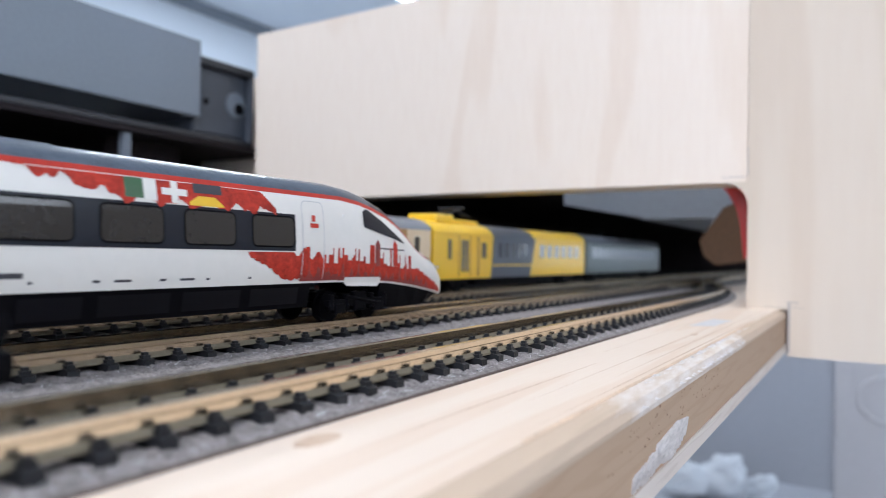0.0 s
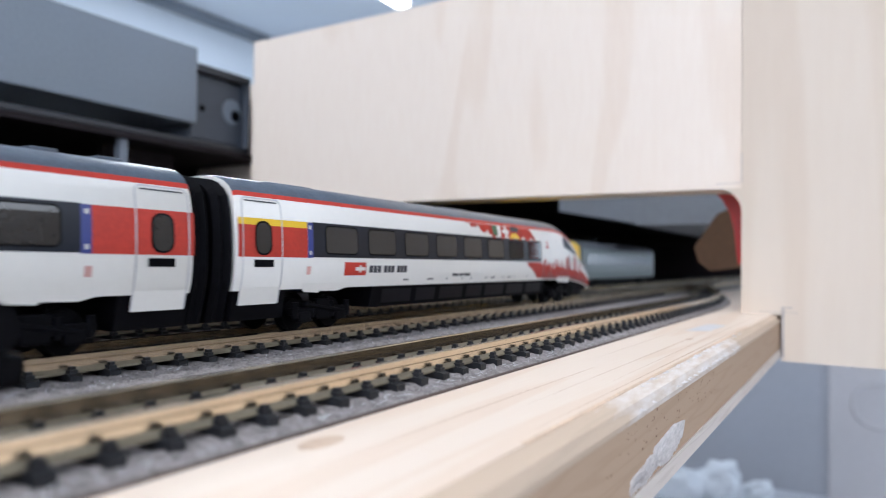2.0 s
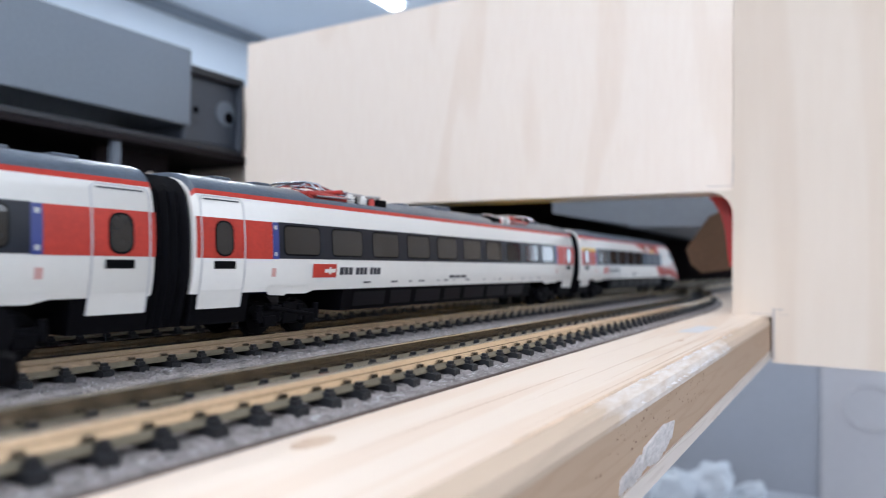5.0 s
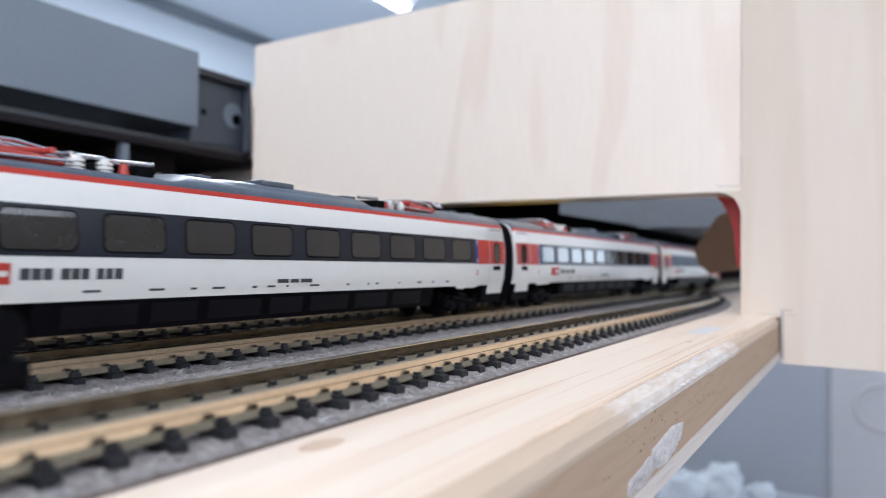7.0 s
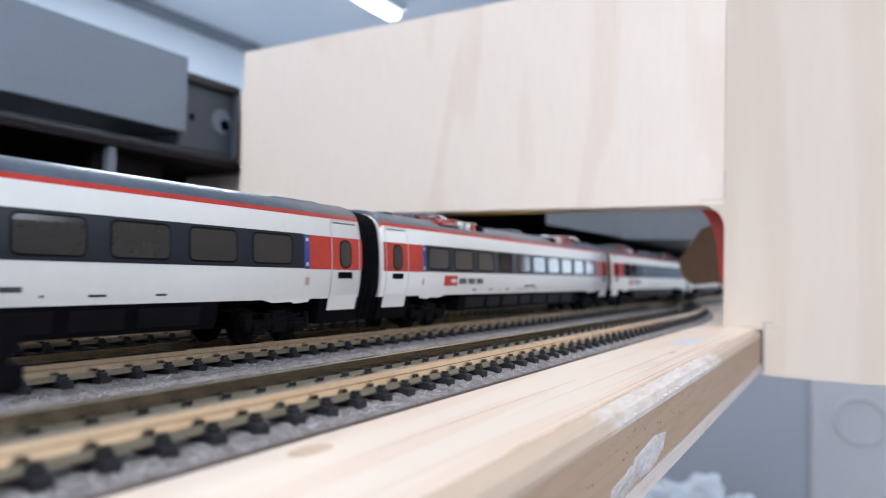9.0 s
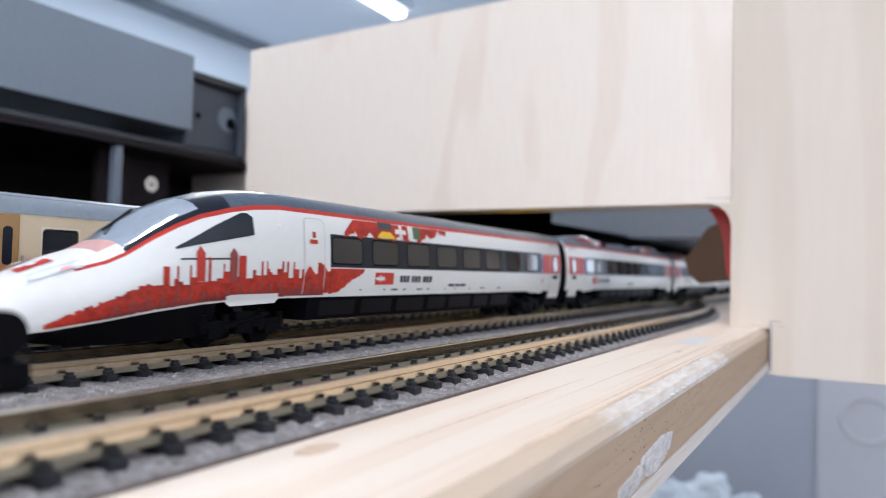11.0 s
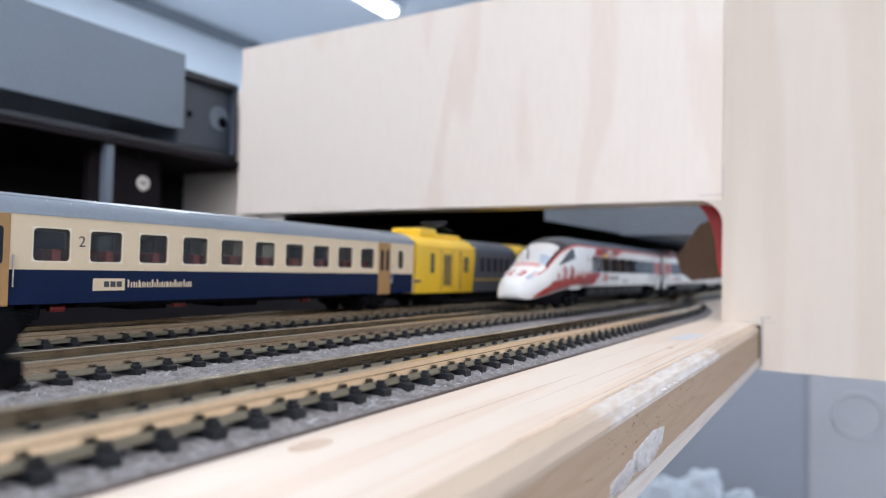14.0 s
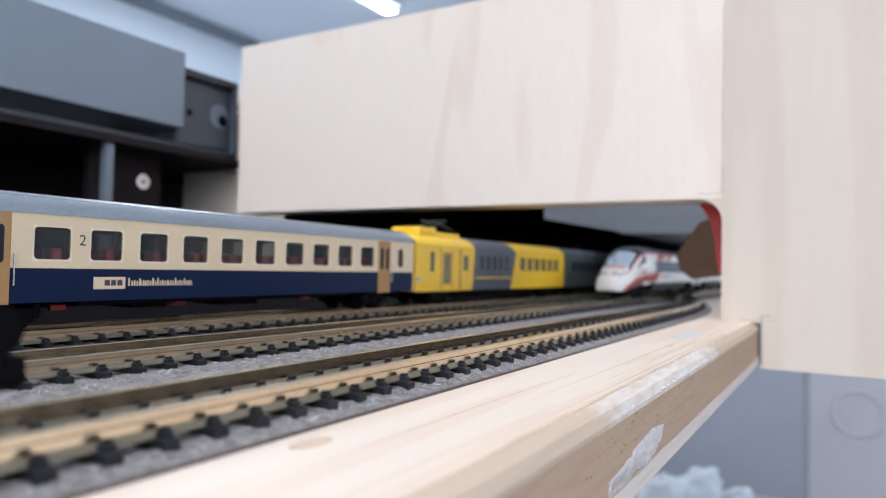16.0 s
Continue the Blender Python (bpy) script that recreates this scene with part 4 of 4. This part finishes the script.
CAR_2 = mid_car("white express train car with dark windows and pantographs")
stretch(CAR_1, 1.027)
stretch(CAR_2, 1.02)
CAR_3 = copy_thing(CAR_2, at(0, 0, 0))
CAR_4 = driving_car("white and red express tail driving car on the middle track", False)
stretch(CAR_4, 1.027)


# ---- standing coaches on the third track ----
def slab_side(bm, s, xa, xb, y0, y1, z0, z1, holes):
    """A side wall from z0 to z1 with rectangular window holes (ya, yb, za, zb), all of one height."""
    za, zb = holes[0][2], holes[0][3]
    lo, hi = sorted((s * xa, s * xb))
    bx(bm, lo, hi, y0, y1, z0, za)
    bx(bm, lo, hi, y0, y1, zb, z1)
    y = y0
    for a, b, _, _ in holes:
        bx(bm, lo, hi, y, a, za, zb)
        y = b
    bx(bm, lo, hi, y, y1, za, zb)


def roof_mesh(y0, y1, eave, top, half):
    r = []
    for y, f in ((y0, 0.9), (y0 + 1.2, 1.0), (y1 - 1.2, 1.0), (y1, 0.9)):
        r.append([(half * math.cos(radians(a)) * (f if 20 < a < 160 else 1), y, eave + (top - eave) * f * math.sin(radians(a)) ** 0.8) for a in [1e-6] + list(range(15, 180, 15)) + [180 - 1e-6]])
    return loft(r, True, True)


def express_coach(y0):
    c = thing("passenger_coach", at(TX[2], y0, RTOP), "cream and navy passenger coach with silver roof", "coach", "standing coaches")
    n, w0 = 133.0, 21.7
    holes = [(w0 + i * 9.47, w0 + 6.4 + i * 9.47, 11.9, 17.6) for i in range(10)]
    small = [(4.0, 7.0), (n - 8.4, n - 5.2)]
    every = [(a, b, 11.9, 17.6) for a, b in small[:1]] + holes + [(a, b, 11.9, 17.6) for a, b in small[1:]]
    bm = bmesh.new()
    for s in (1, -1):
        slab_side(bm, s, 8.0, 8.7, 0.5, n - 0.5, 10.7, 19.7, every)
    bx(bm, -8.7, 8.7, 0, 0.5, 5.2, 19.7)
    bx(bm, -8.7, 8.7, n - 0.5, n, 5.2, 19.7)
    part("upper_wall", bm, CREAM, c, "cream window wall")
    bm = bmesh.new()
    for s in (1, -1):
        lo, hi = sorted((s * 8.05, s * 8.72))
        bx(bm, lo, hi, 0.5, n - 0.5, 5.2, 10.7)
    part("lower_wall", bm, NAVY, c, "navy blue lower wall")
    part("roof", roof_mesh(-0.2, n + 0.2, 19.4, 23.2, 8.85), SILVER, c, "silver grey rounded roof", True)
    for y in (3.5, n - 14):
        part("roof_vent", box(-6.8, 6.8, y, y + 10.5, 21.2, 22.6, 0.6), SILVER, c)
    for sx in (-6.2, 6.2):
        part("roof_rib", box(sx - 0.15, sx + 0.15, 14.5, n - 15, 21.7, 22.35, 0.05), SILVER, c)
    part("inner_floor", box(-7.9, 7.9, 0.6, n - 0.6, 8.6, 9.0), BLACK, c)
    for i in range(20):
        y = w0 - 0.6 + i * 4.735
        for x in (-7.4, -4.0, 1.0, 4.4):
            part("seat", box(x, x + 3.0, y, y + 1.5, 9.0, 14.1, 0.5), SEAT, c, "dull red seat")
    for a, b, z0, z1 in every:
        for s in (1, -1):
            f = part("window_frame", prism(rounded(a - 0.15, b + 0.15, z0 - 0.15, z1 + 0.15, 0.6), "x", s * 8.15, s * 8.35), COACHGLASS, c, "clear coach window")
            f.visible_shadow = False
            bm = bmesh.new()
            o, i2 = rounded(a - 0.02, b + 0.02, z0 - 0.02, z1 + 0.02, 0.05), rounded(a + 0.25, b - 0.25, z0 + 0.25, z1 - 0.25, 0.7)
            for k in range(len(o)):
                m = (k + 1) % len(o)
                bm.faces.new([bm.verts.new((s * 8.74, *p)) for p in (o[k], o[m], i2[m], i2[k])])
            # rim is paler than the cream wall to paint the raised frame's highlight
            part("window_seal", bm, IVORY, c, "window rim with its highlight painted pale")
    for a, b in ((12.3, 18.4), (n - 17.9, n - 12.2)):
        for s in (1, -1):
            lo, hi = sorted((s * 8.4, s * 8.85))
            d = part("door", box(lo, hi, a, b, 5.0, 19.3, 0.1), OCHRE, c, "ochre folding door")
            part("door_window", prism(rounded((a + b) / 2 + 0.6, (a + b) / 2 + 2.0, 11.5, 17.4, 0.6), "x", s * 8.86, s * 8.92), WINDOW, d)
            part("door_window", prism(rounded((a + b) / 2 - 2.0, (a + b) / 2 - 0.6, 11.5, 17.4, 0.6), "x", s * 8.86, s * 8.92), WINDOW, d)
            part("grab_rail", rod(bmesh.new(), (s * 9.0, b + 0.5, 8.0), (s * 9.0, b + 0.5, 13.0), 0.15), STEEL, d)
    lg = part("logo_field", box(8.72, 8.78, 32.1, 38.1, 7.2, 9.3), CREAM, c, "cream sign field on the side")
    bm = bmesh.new()
    for k in range(3):
        bx(bm, 8.78, 8.8, 34.1 + k * 1.2, 35.1 + k * 1.2, 7.8, 8.8)
    part("sign_bars", bm, INK, lg)
    bm = bmesh.new()
    y = 38.7
    for w, h in ((0.9, 1.4), (0.8, 1.0), (0.5, 1.3), (0.7, 1.0), (0.8, 1.0), (0.8, 1.4), (0.8, 1.4), (0.8, 1.0), (0.5, 1.0), (0.8, 1.0), (0.8, 1.4), (0.8, 1.0), (0.8, 1.4), (0.8, 1.0)):
        bx(bm, 8.72, 8.76, y, y + 0.3, 7.7, 7.7 + h)
        bx(bm, 8.72, 8.76, y + w - 0.26, y + w, 7.7, 8.6)
        y += w + 0.25
    part("company_lettering", bm, CREAM, c)
    cu = bpy.data.curves.new("class_numeral", "FONT")
    cu.body, cu.size, cu.extrude = "2", 2.6 * U, 0.02 * U
    tx = new("class_numeral", cu)
    tx.data.materials.append(INK)
    tx.parent = c
    tx.matrix_local = at(8.73, 29.3, 14.6, 90, 0, 90)
    for y in (18.0, n - 18.0):
        bogie(c, y, 7.0)
    bm = bmesh.new()
    bx(bm, -5, 5, 42, 50, 3.4, 5.2, 0.3)
    bx(bm, -5, 5, 64, 74, 3.2, 5.2, 0.3)
    bx(bm, -7.6, 7.6, 30, n - 30, 4.5, 5.3)
    bx(bm, -3, 3, 2, n - 2, 4.0, 5.4)
    part("underframe", bm, BLACK, c)
    for y in (26.5, 51.0, 88.0):
        part("brake_cylinder", rod(bmesh.new(), (5.4, y, 4.2), (5.4, y + 2.6, 4.2), 0.6, 12), HUBRED, c, "small red brake cylinder", True)
    rnd, bm = random.Random(77), bmesh.new()
    for _ in range(300):
        y, a = rnd.uniform(2, n - 2), rnd.uniform(0, 6.28)
        p = Vector((rnd.uniform(1.0, 7.6), y, 0))
        p.z = 19.4 + 3.8 * max(0.05, 1 - (p.x / 8.85) ** 2) ** 0.4
        d = Vector((math.cos(a) * 0.4, math.sin(a), rnd.uniform(0.1, 0.7))) * rnd.uniform(0.15, 0.45)
        w = Vector((0, 0.018, 0.018))
        bm.faces.new([bm.verts.new(q) for q in (p - w, p + w, p + d + w, p + d - w)])
    part("lint", bm, LINT, c, "pale lint on the roof")["kind"] = "stuff"
    for y, e in ((0, -1), (n, 1)):
        bm = bmesh.new()
        for s in (-1, 1):
            rod(bm, (s * 5.4, y, 6.1), (s * 5.4, y + e * 2.2, 6.1), 0.5, 8)
            rod(bm, (s * 5.4, y + e * 2.2, 6.1), (s * 5.4, y + e * 2.6, 6.1), 1.3, 14)
        bx(bm, -1.5, 1.5, min(y, y + e * 3), max(y, y + e * 3), 3.0, 6.0, 0.3)
        part("buffer", bm, BLACK, c)
    return c


def plain_coach(name, label, y0, n, fields, roof, eave=19.4, top=23.0, wins=None, pane_mat=None):
    """A coach with coloured fields (ya, yb, material) along the side and dark windows."""
    c = thing(name, at(TX[2], y0, RTOP), label, "coach", "standing coaches")
    for ya, yb, m, lean in fields:
        r = []
        for y, q in ((ya, 0), (yb, 1)):
            k = lean[q]
            r.append([(8.5, y - k, 4.8), (8.7, y - k * 0.6, 8), (8.7, y + k * 0.5, 17), (8.5, y + k, eave), (-8.5, y + k, eave), (-8.7, y + k * 0.5, 17), (-8.7, y - k * 0.6, 8), (-8.5, y - k, 4.8)])
        part("body_field", loft(r, True, True), m, c)
    for ya, yb, m in roof:
        part("roof", roof_mesh(ya, yb, eave - 0.2, top, 8.6), m, c, "", True)
    for ya, yb, za, zb in wins:
        for s in (1, -1):
            part("window", prism(rounded(ya, yb, za, zb, 0.4), "x", s * 8.5, s * 8.76), pane_mat(ya) if pane_mat else RIBBON, c, "dark coach window")
    for y in (17.0, n - 17.0):
        bogie(c, y, 7.5)
    part("underframe", box(-6, 6, 30, n - 30, 2.4, 5.0, 0.4), BLACK, c)
    return c


express_coach(38.0)
fields = [(0, 37.5, COACHYELLOW, (0, 0.9)), (37.5, 71, COACHGREY, (0.9, 2.6)), (71, 127, COACHYELLOW, (2.6, 0))]
wins = [(8.2, 10.6, 11, 17.2), (16.5, 18.6, 7, 17.2), (19.0, 21.1, 7, 17.2), (29.8, 33.2, 11.4, 16.6)]
wins += [(42 + 5.2 * i, 45 + 5.2 * i, 11.8, 16.8) for i in range(5)] + [(77 + 7.4 * i, 82 + 7.4 * i, 11.8, 17.0) for i in range(6)]
rc = plain_coach("service_railcar", "yellow and grey service railcar with roof pantograph", 172.6, 127, fields,
                 [(0, 37.5, COACHYELLOW), (37.5, 71, COACHGREY), (71, 127, COACHYELLOW)], wins=wins, pane_mat=lambda y: RIBBON if 38 < y < 71 else DIMGLASS)
part("roof_hood", box(-5.5, 5.5, 6.5, 17, 22.2, 25.2, 0.9), COACHYELLOW, rc)
part("roof_hood", box(-5.0, 5.0, 17, 34, 22.0, 23.9, 0.8), COACHYELLOW, rc)
bm = bmesh.new()
for s in (-1, 1):
    rod(bm, (s * 3, 17, 25.2), (s * 1.5, 27, 27.8), 0.3, 8)
    rod(bm, (s * 3, 31, 25.2), (s * 1.5, 21, 27.8), 0.3, 8)
rod(bm, (-5, 24, 27.9), (5, 24, 27.9), 0.35, 8)
part("pantograph", bm, BEAMDARK, rc, "dark folded pantograph")
part("stripe", box(8.7, 8.74, 38, 71, 8.8, 9.3), YELLOW, rc)
for y0, y1 in ((14.8, 22.4), (27.0, 28.0)):
    part("door_post", box(8.6, 8.82, y0, y0 + 0.35, 5.6, 18.4, 0.05), OCHRE, rc)
    part("door_post", box(8.6, 8.82, y1 - 0.35, y1, 5.6, 18.4, 0.05), OCHRE, rc)
part("gutter", box(8.5, 8.85, 0.5, 37.3, 18.9, 19.3, 0.1), COACHYELLOW, rc)
part("gutter", box(8.5, 8.85, 73.5, 126.5, 18.9, 19.3, 0.1), COACHYELLOW, rc)
for y in (-1.2, 2.0):
    part("corner_lamp", rod(bmesh.new(), (8.0, max(y, 0.4), 8.6), (8.9, max(y, 0.4), 8.6), 0.6, 12), STEEL, rc)
part("lower_rail", box(-8.3, 8.3, 0.6, 126.4, 4.2, 4.9, 0.1), BLACK, rc)
wins = [(8 + 8.2 * i, 13.5 + 8.2 * i, 12.0, 16.8) for i in range(14)]
plain_coach("grey_coach", "dark green grey passenger coach behind the railcar", 302.5, 127, [(0, 127, GREENGREY, (0, 0))], [(0, 127, COACHGREY)], wins=wins)


def flat_wagon():
    w = thing("freight_wagon", at(TX[0], 0, RTOP), "black freight wagon with a chunky hook coupler", "wagon")
    part("deck", box(-7.5, 7.5, -95, 15.0, 5.0, 7.6, 0.4), BLACK, w)
    part("end_stanchion", box(-7.0, 7.0, 13.6, 15.2, 4.0, 8.5, 0.3), BLACK, w)
    for y in (-80, -4):
        wheel_set(w, y)
    c = part("coupler", box(-2.4, 2.4, 14.5, 26.6, 3.0, 5.5, 0.8), BLACK, w, "black plastic hook coupler")
    part("hook", rod(bmesh.new(), (-2.6, 24.3, 7.2), (2.6, 24.3, 7.2), 1.7, 18), BLACK, c, "rounded hook end", True)
    part("hook_stem", box(-1.6, 1.6, 21.8, 25.8, 5.0, 6.6, 0.4), BLACK, c)
    bm = bmesh.new()
    for s in (-1, 1):
        rod(bm, (s * 5.4, 15.0, 6.4), (s * 5.4, 17.6, 6.4), 0.5, 10)
        rod(bm, (s * 5.4, 17.6, 6.4), (s * 5.4, 18.1, 6.4), 1.4, 16)
    part("buffer", bm, BLACK, w)


flat_wagon()


# ---- the steel shelf, the dark recess and the tunnel ----
def shelf():
    s = thing("steel_shelf_beam", at(-216, 0, 0), "grey coated steel shelf beam with an open end", "shelf")
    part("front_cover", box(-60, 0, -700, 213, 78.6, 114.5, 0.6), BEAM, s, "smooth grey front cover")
    # recessed end and lower lip get darker greys in place of shade
    part("end_channel", box(-60, -6, 213, 246.5, 70.5, 108, 0.6), BEAMSHADE, s, "recessed end of the beam, toned dark for its shade")
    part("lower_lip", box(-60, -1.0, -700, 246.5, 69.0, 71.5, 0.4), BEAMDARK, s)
    part("end_face", box(-7, -5, 213.5, 244, 73, 103, 0.3), BEAMSHADE, s)
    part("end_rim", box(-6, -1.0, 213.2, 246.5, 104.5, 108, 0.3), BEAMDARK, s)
    part("end_rim", box(-6, -1.0, 244.6, 246.5, 71.5, 104.5, 0.3), BEAMSHADE, s)
    bm = bmesh.new()
    rod(bm, (-5.2, 238, 89.5), (-4.4, 238, 89.5), 6.2, 28)
    part("washer", bm, BEAM, s, "pale round plate", True)
    part("hole", rod(bmesh.new(), (-4.5, 240, 87.6), (-4.2, 240, 87.6), 2.9, 20), BLACK, s)
    part("hole", rod(bmesh.new(), (-5.2, 220, 88.0), (-4.8, 220, 88.0), 1.6, 18), BLACK, s)
    p = thing("steel_post", at(-222, 179.0, 0), "blue grey steel post under the shelf", "post")
    part("post", box(-2, 2, -1.9, 1.9, 0.7, 66.4, 0.4), BEAM, p)
    # near-black boards added to darken the recess and block light from above
    tagged(link("recess_board", box(-330, -324, -700, 1095, 0.05, 66.4), SHADEBOARD), "near-black board added for the deep shade of the recess", "board", kind="structure")
    tagged(link("recess_light_block", box(-330, -217.5, -700, 330, 66.5, 68.9), SHADEBOARD), "dark board added under the steel shelf to keep light out", "board", kind="structure")
    tagged(link("bracket_board", box(-242, -238, 181, 218, 0.75, 66.4), SHADEBOARD), "dark board standing in the recess", "board", kind="structure")
    b = thing("round_bolt", at(-237.9, 207.5, 53.5), "bright round bolt head on the dark board", "bolt")
    bm = bmesh.new()
    rod(bm, (0, 0, 0), (1.2, 0, 0), 4.0, 24, 3.6)
    part("bolt_head", bm, STEEL, b)
    part("slot", box(1.1, 1.3, -1.4, 1.4, -0.5, 0.5), BEAMDARK, b)


shelf()


def tunnel():
    # cover added to keep light out of the tunnel
    tagged(link("tunnel_light_block", box(-330, -60, 348, 1095, 58, 64), SHADEBOARD), "dark board added over the tunnel to keep light out", "board", kind="structure")
    tagged(link("tunnel_wall", box(-322, 60, 1090, 1095, 0.05, 58), SHADEBOARD), "dark end board of the tunnel", "board", kind="structure")
    b = thing("grey_duct", at(0, 0, 0), "grey steel duct under the tunnel cover", "duct")
    part("duct_body", box(-46, -2, 345, 800, 35, 57.9, 0.6), DUCT, b)
    part("side_cover", prism([(-46.5, 36.5), (-90, 44), (-90, 57.9), (-46.5, 57.9)], "y", 352, 800), DUCT, b)
    h = thing("hardboard_strip", at(0, 0, 0), "brown hardboard strip leaning in the tunnel", "board")
    part("strip", prism([(-15, 24), (-5, 39), (6, 44), (6, 15), (-8, 13), (-13, 17)], "y", 331, 334), BROWN, h)
    r = thing("red_plastic_ring", at(0, 0, 0), "curved red plastic rim beside the opening", "rim")
    out = [(5.0, 43), (8.6, 39.0), (11.2, 34), (12.6, 28), (13.4, 20), (14.0, 16), (25, 16), (25, 44), (3.0, 44)]
    part("rim", prism(out, "y", 260.5, 264), REDPLASTIC, r)


tunnel()


# ---- below the board ----
def below():
    c = thing("storage_cabinet", at(0, 1900, -690), "pale grey cabinet standing on the floor", "cabinet")
    part("body", box(-900, 620, 0, 420, 0, 520, 6), BEAMPALE, c)
    d = part("door", box(-14, 380, -12, 0, 20, 505, 4), CABINET, c, "lilac grey cabinet door")
    rings = [[(88 + (52 + 5 * math.cos(radians(u))) * math.cos(radians(a)), -13 + 5 * math.sin(radians(u)), 385 + (52 + 5 * math.cos(radians(u))) * math.sin(radians(a))) for u in range(0, 360, 45)] for a in range(0, 370, 10)]
    ring = loft(rings, False, True)
    part("round_grommet", ring, CABINET, d, "pale ring on the cabinet door")
    k = thing("storage_box", at(-200, 1500, -690), "grey storage box on the floor", "box")
    part("body", box(-150, 190, -130, 150, 0, 216, 5), BEAMPALE, k)
    part("lid", box(-154, 194, -134, 154, 216, 224, 3), BEAMPALE, k)
    rnd = random.Random(9)
    for i, (x, y, s, lean) in enumerate(((-195, 1470, 44, 26), (-262, 1440, 36, 16), (-125, 1500, 26, 20))):
        t = thing("plastic_bag", at(x, y, -464), "crumpled white plastic bag on the storage box", "bag", "plastic bags")
        bm = bmesh.new()
        bmesh.ops.create_icosphere(bm, subdivisions=4, radius=1.0)
        for v in bm.verts:
            f = 1 + 0.35 * noise.noise(v.co * 1.7 + Vector((i * 7, 0, 0))) + 0.18 * abs(noise.noise(v.co * 4.5 + Vector((0, i * 5, 0))))
            v.co = Vector((v.co.x * s * f * 1.1, v.co.y * s * f * 0.6 , max(-0.6, v.co.z * f) * s + s * 0.6 + v.co.x * lean * 0.5 + lean * 0.5))
            v.co.z = max(1.0, v.co.z)
        part("bag", bm, PAPER, t)


below()


# ---- movement ----
def motions():
    def slip(t):
        """How far the train runs ahead of its mean speed."""
        return float(np.interp(t, [0, 0.5, 1, 1.5, 2, 3, 4.2, 7, 8, 10.4, 16], [2.5, 0.6, 0.1, 0.8, 1.7, 2.8, 2.7, 3.7, 4.8, 5.2, 5.3]))
    times = [0, 0.1, 0.25] + [0.5 * i for i in range(1, 32)] + [15.75, 15.9, 16]
    for car, shift, turn in ((CAR_1, 0, 0), (CAR_2, -153.6, 0), (CAR_3, -306, 0), (CAR_4, -306, 180)):
        walk(car, [(t, at(TX[1], -33.6 + 48.75 * t + slip(t) + shift, RTOP, 0, 0, turn)) for t in times])


motions()
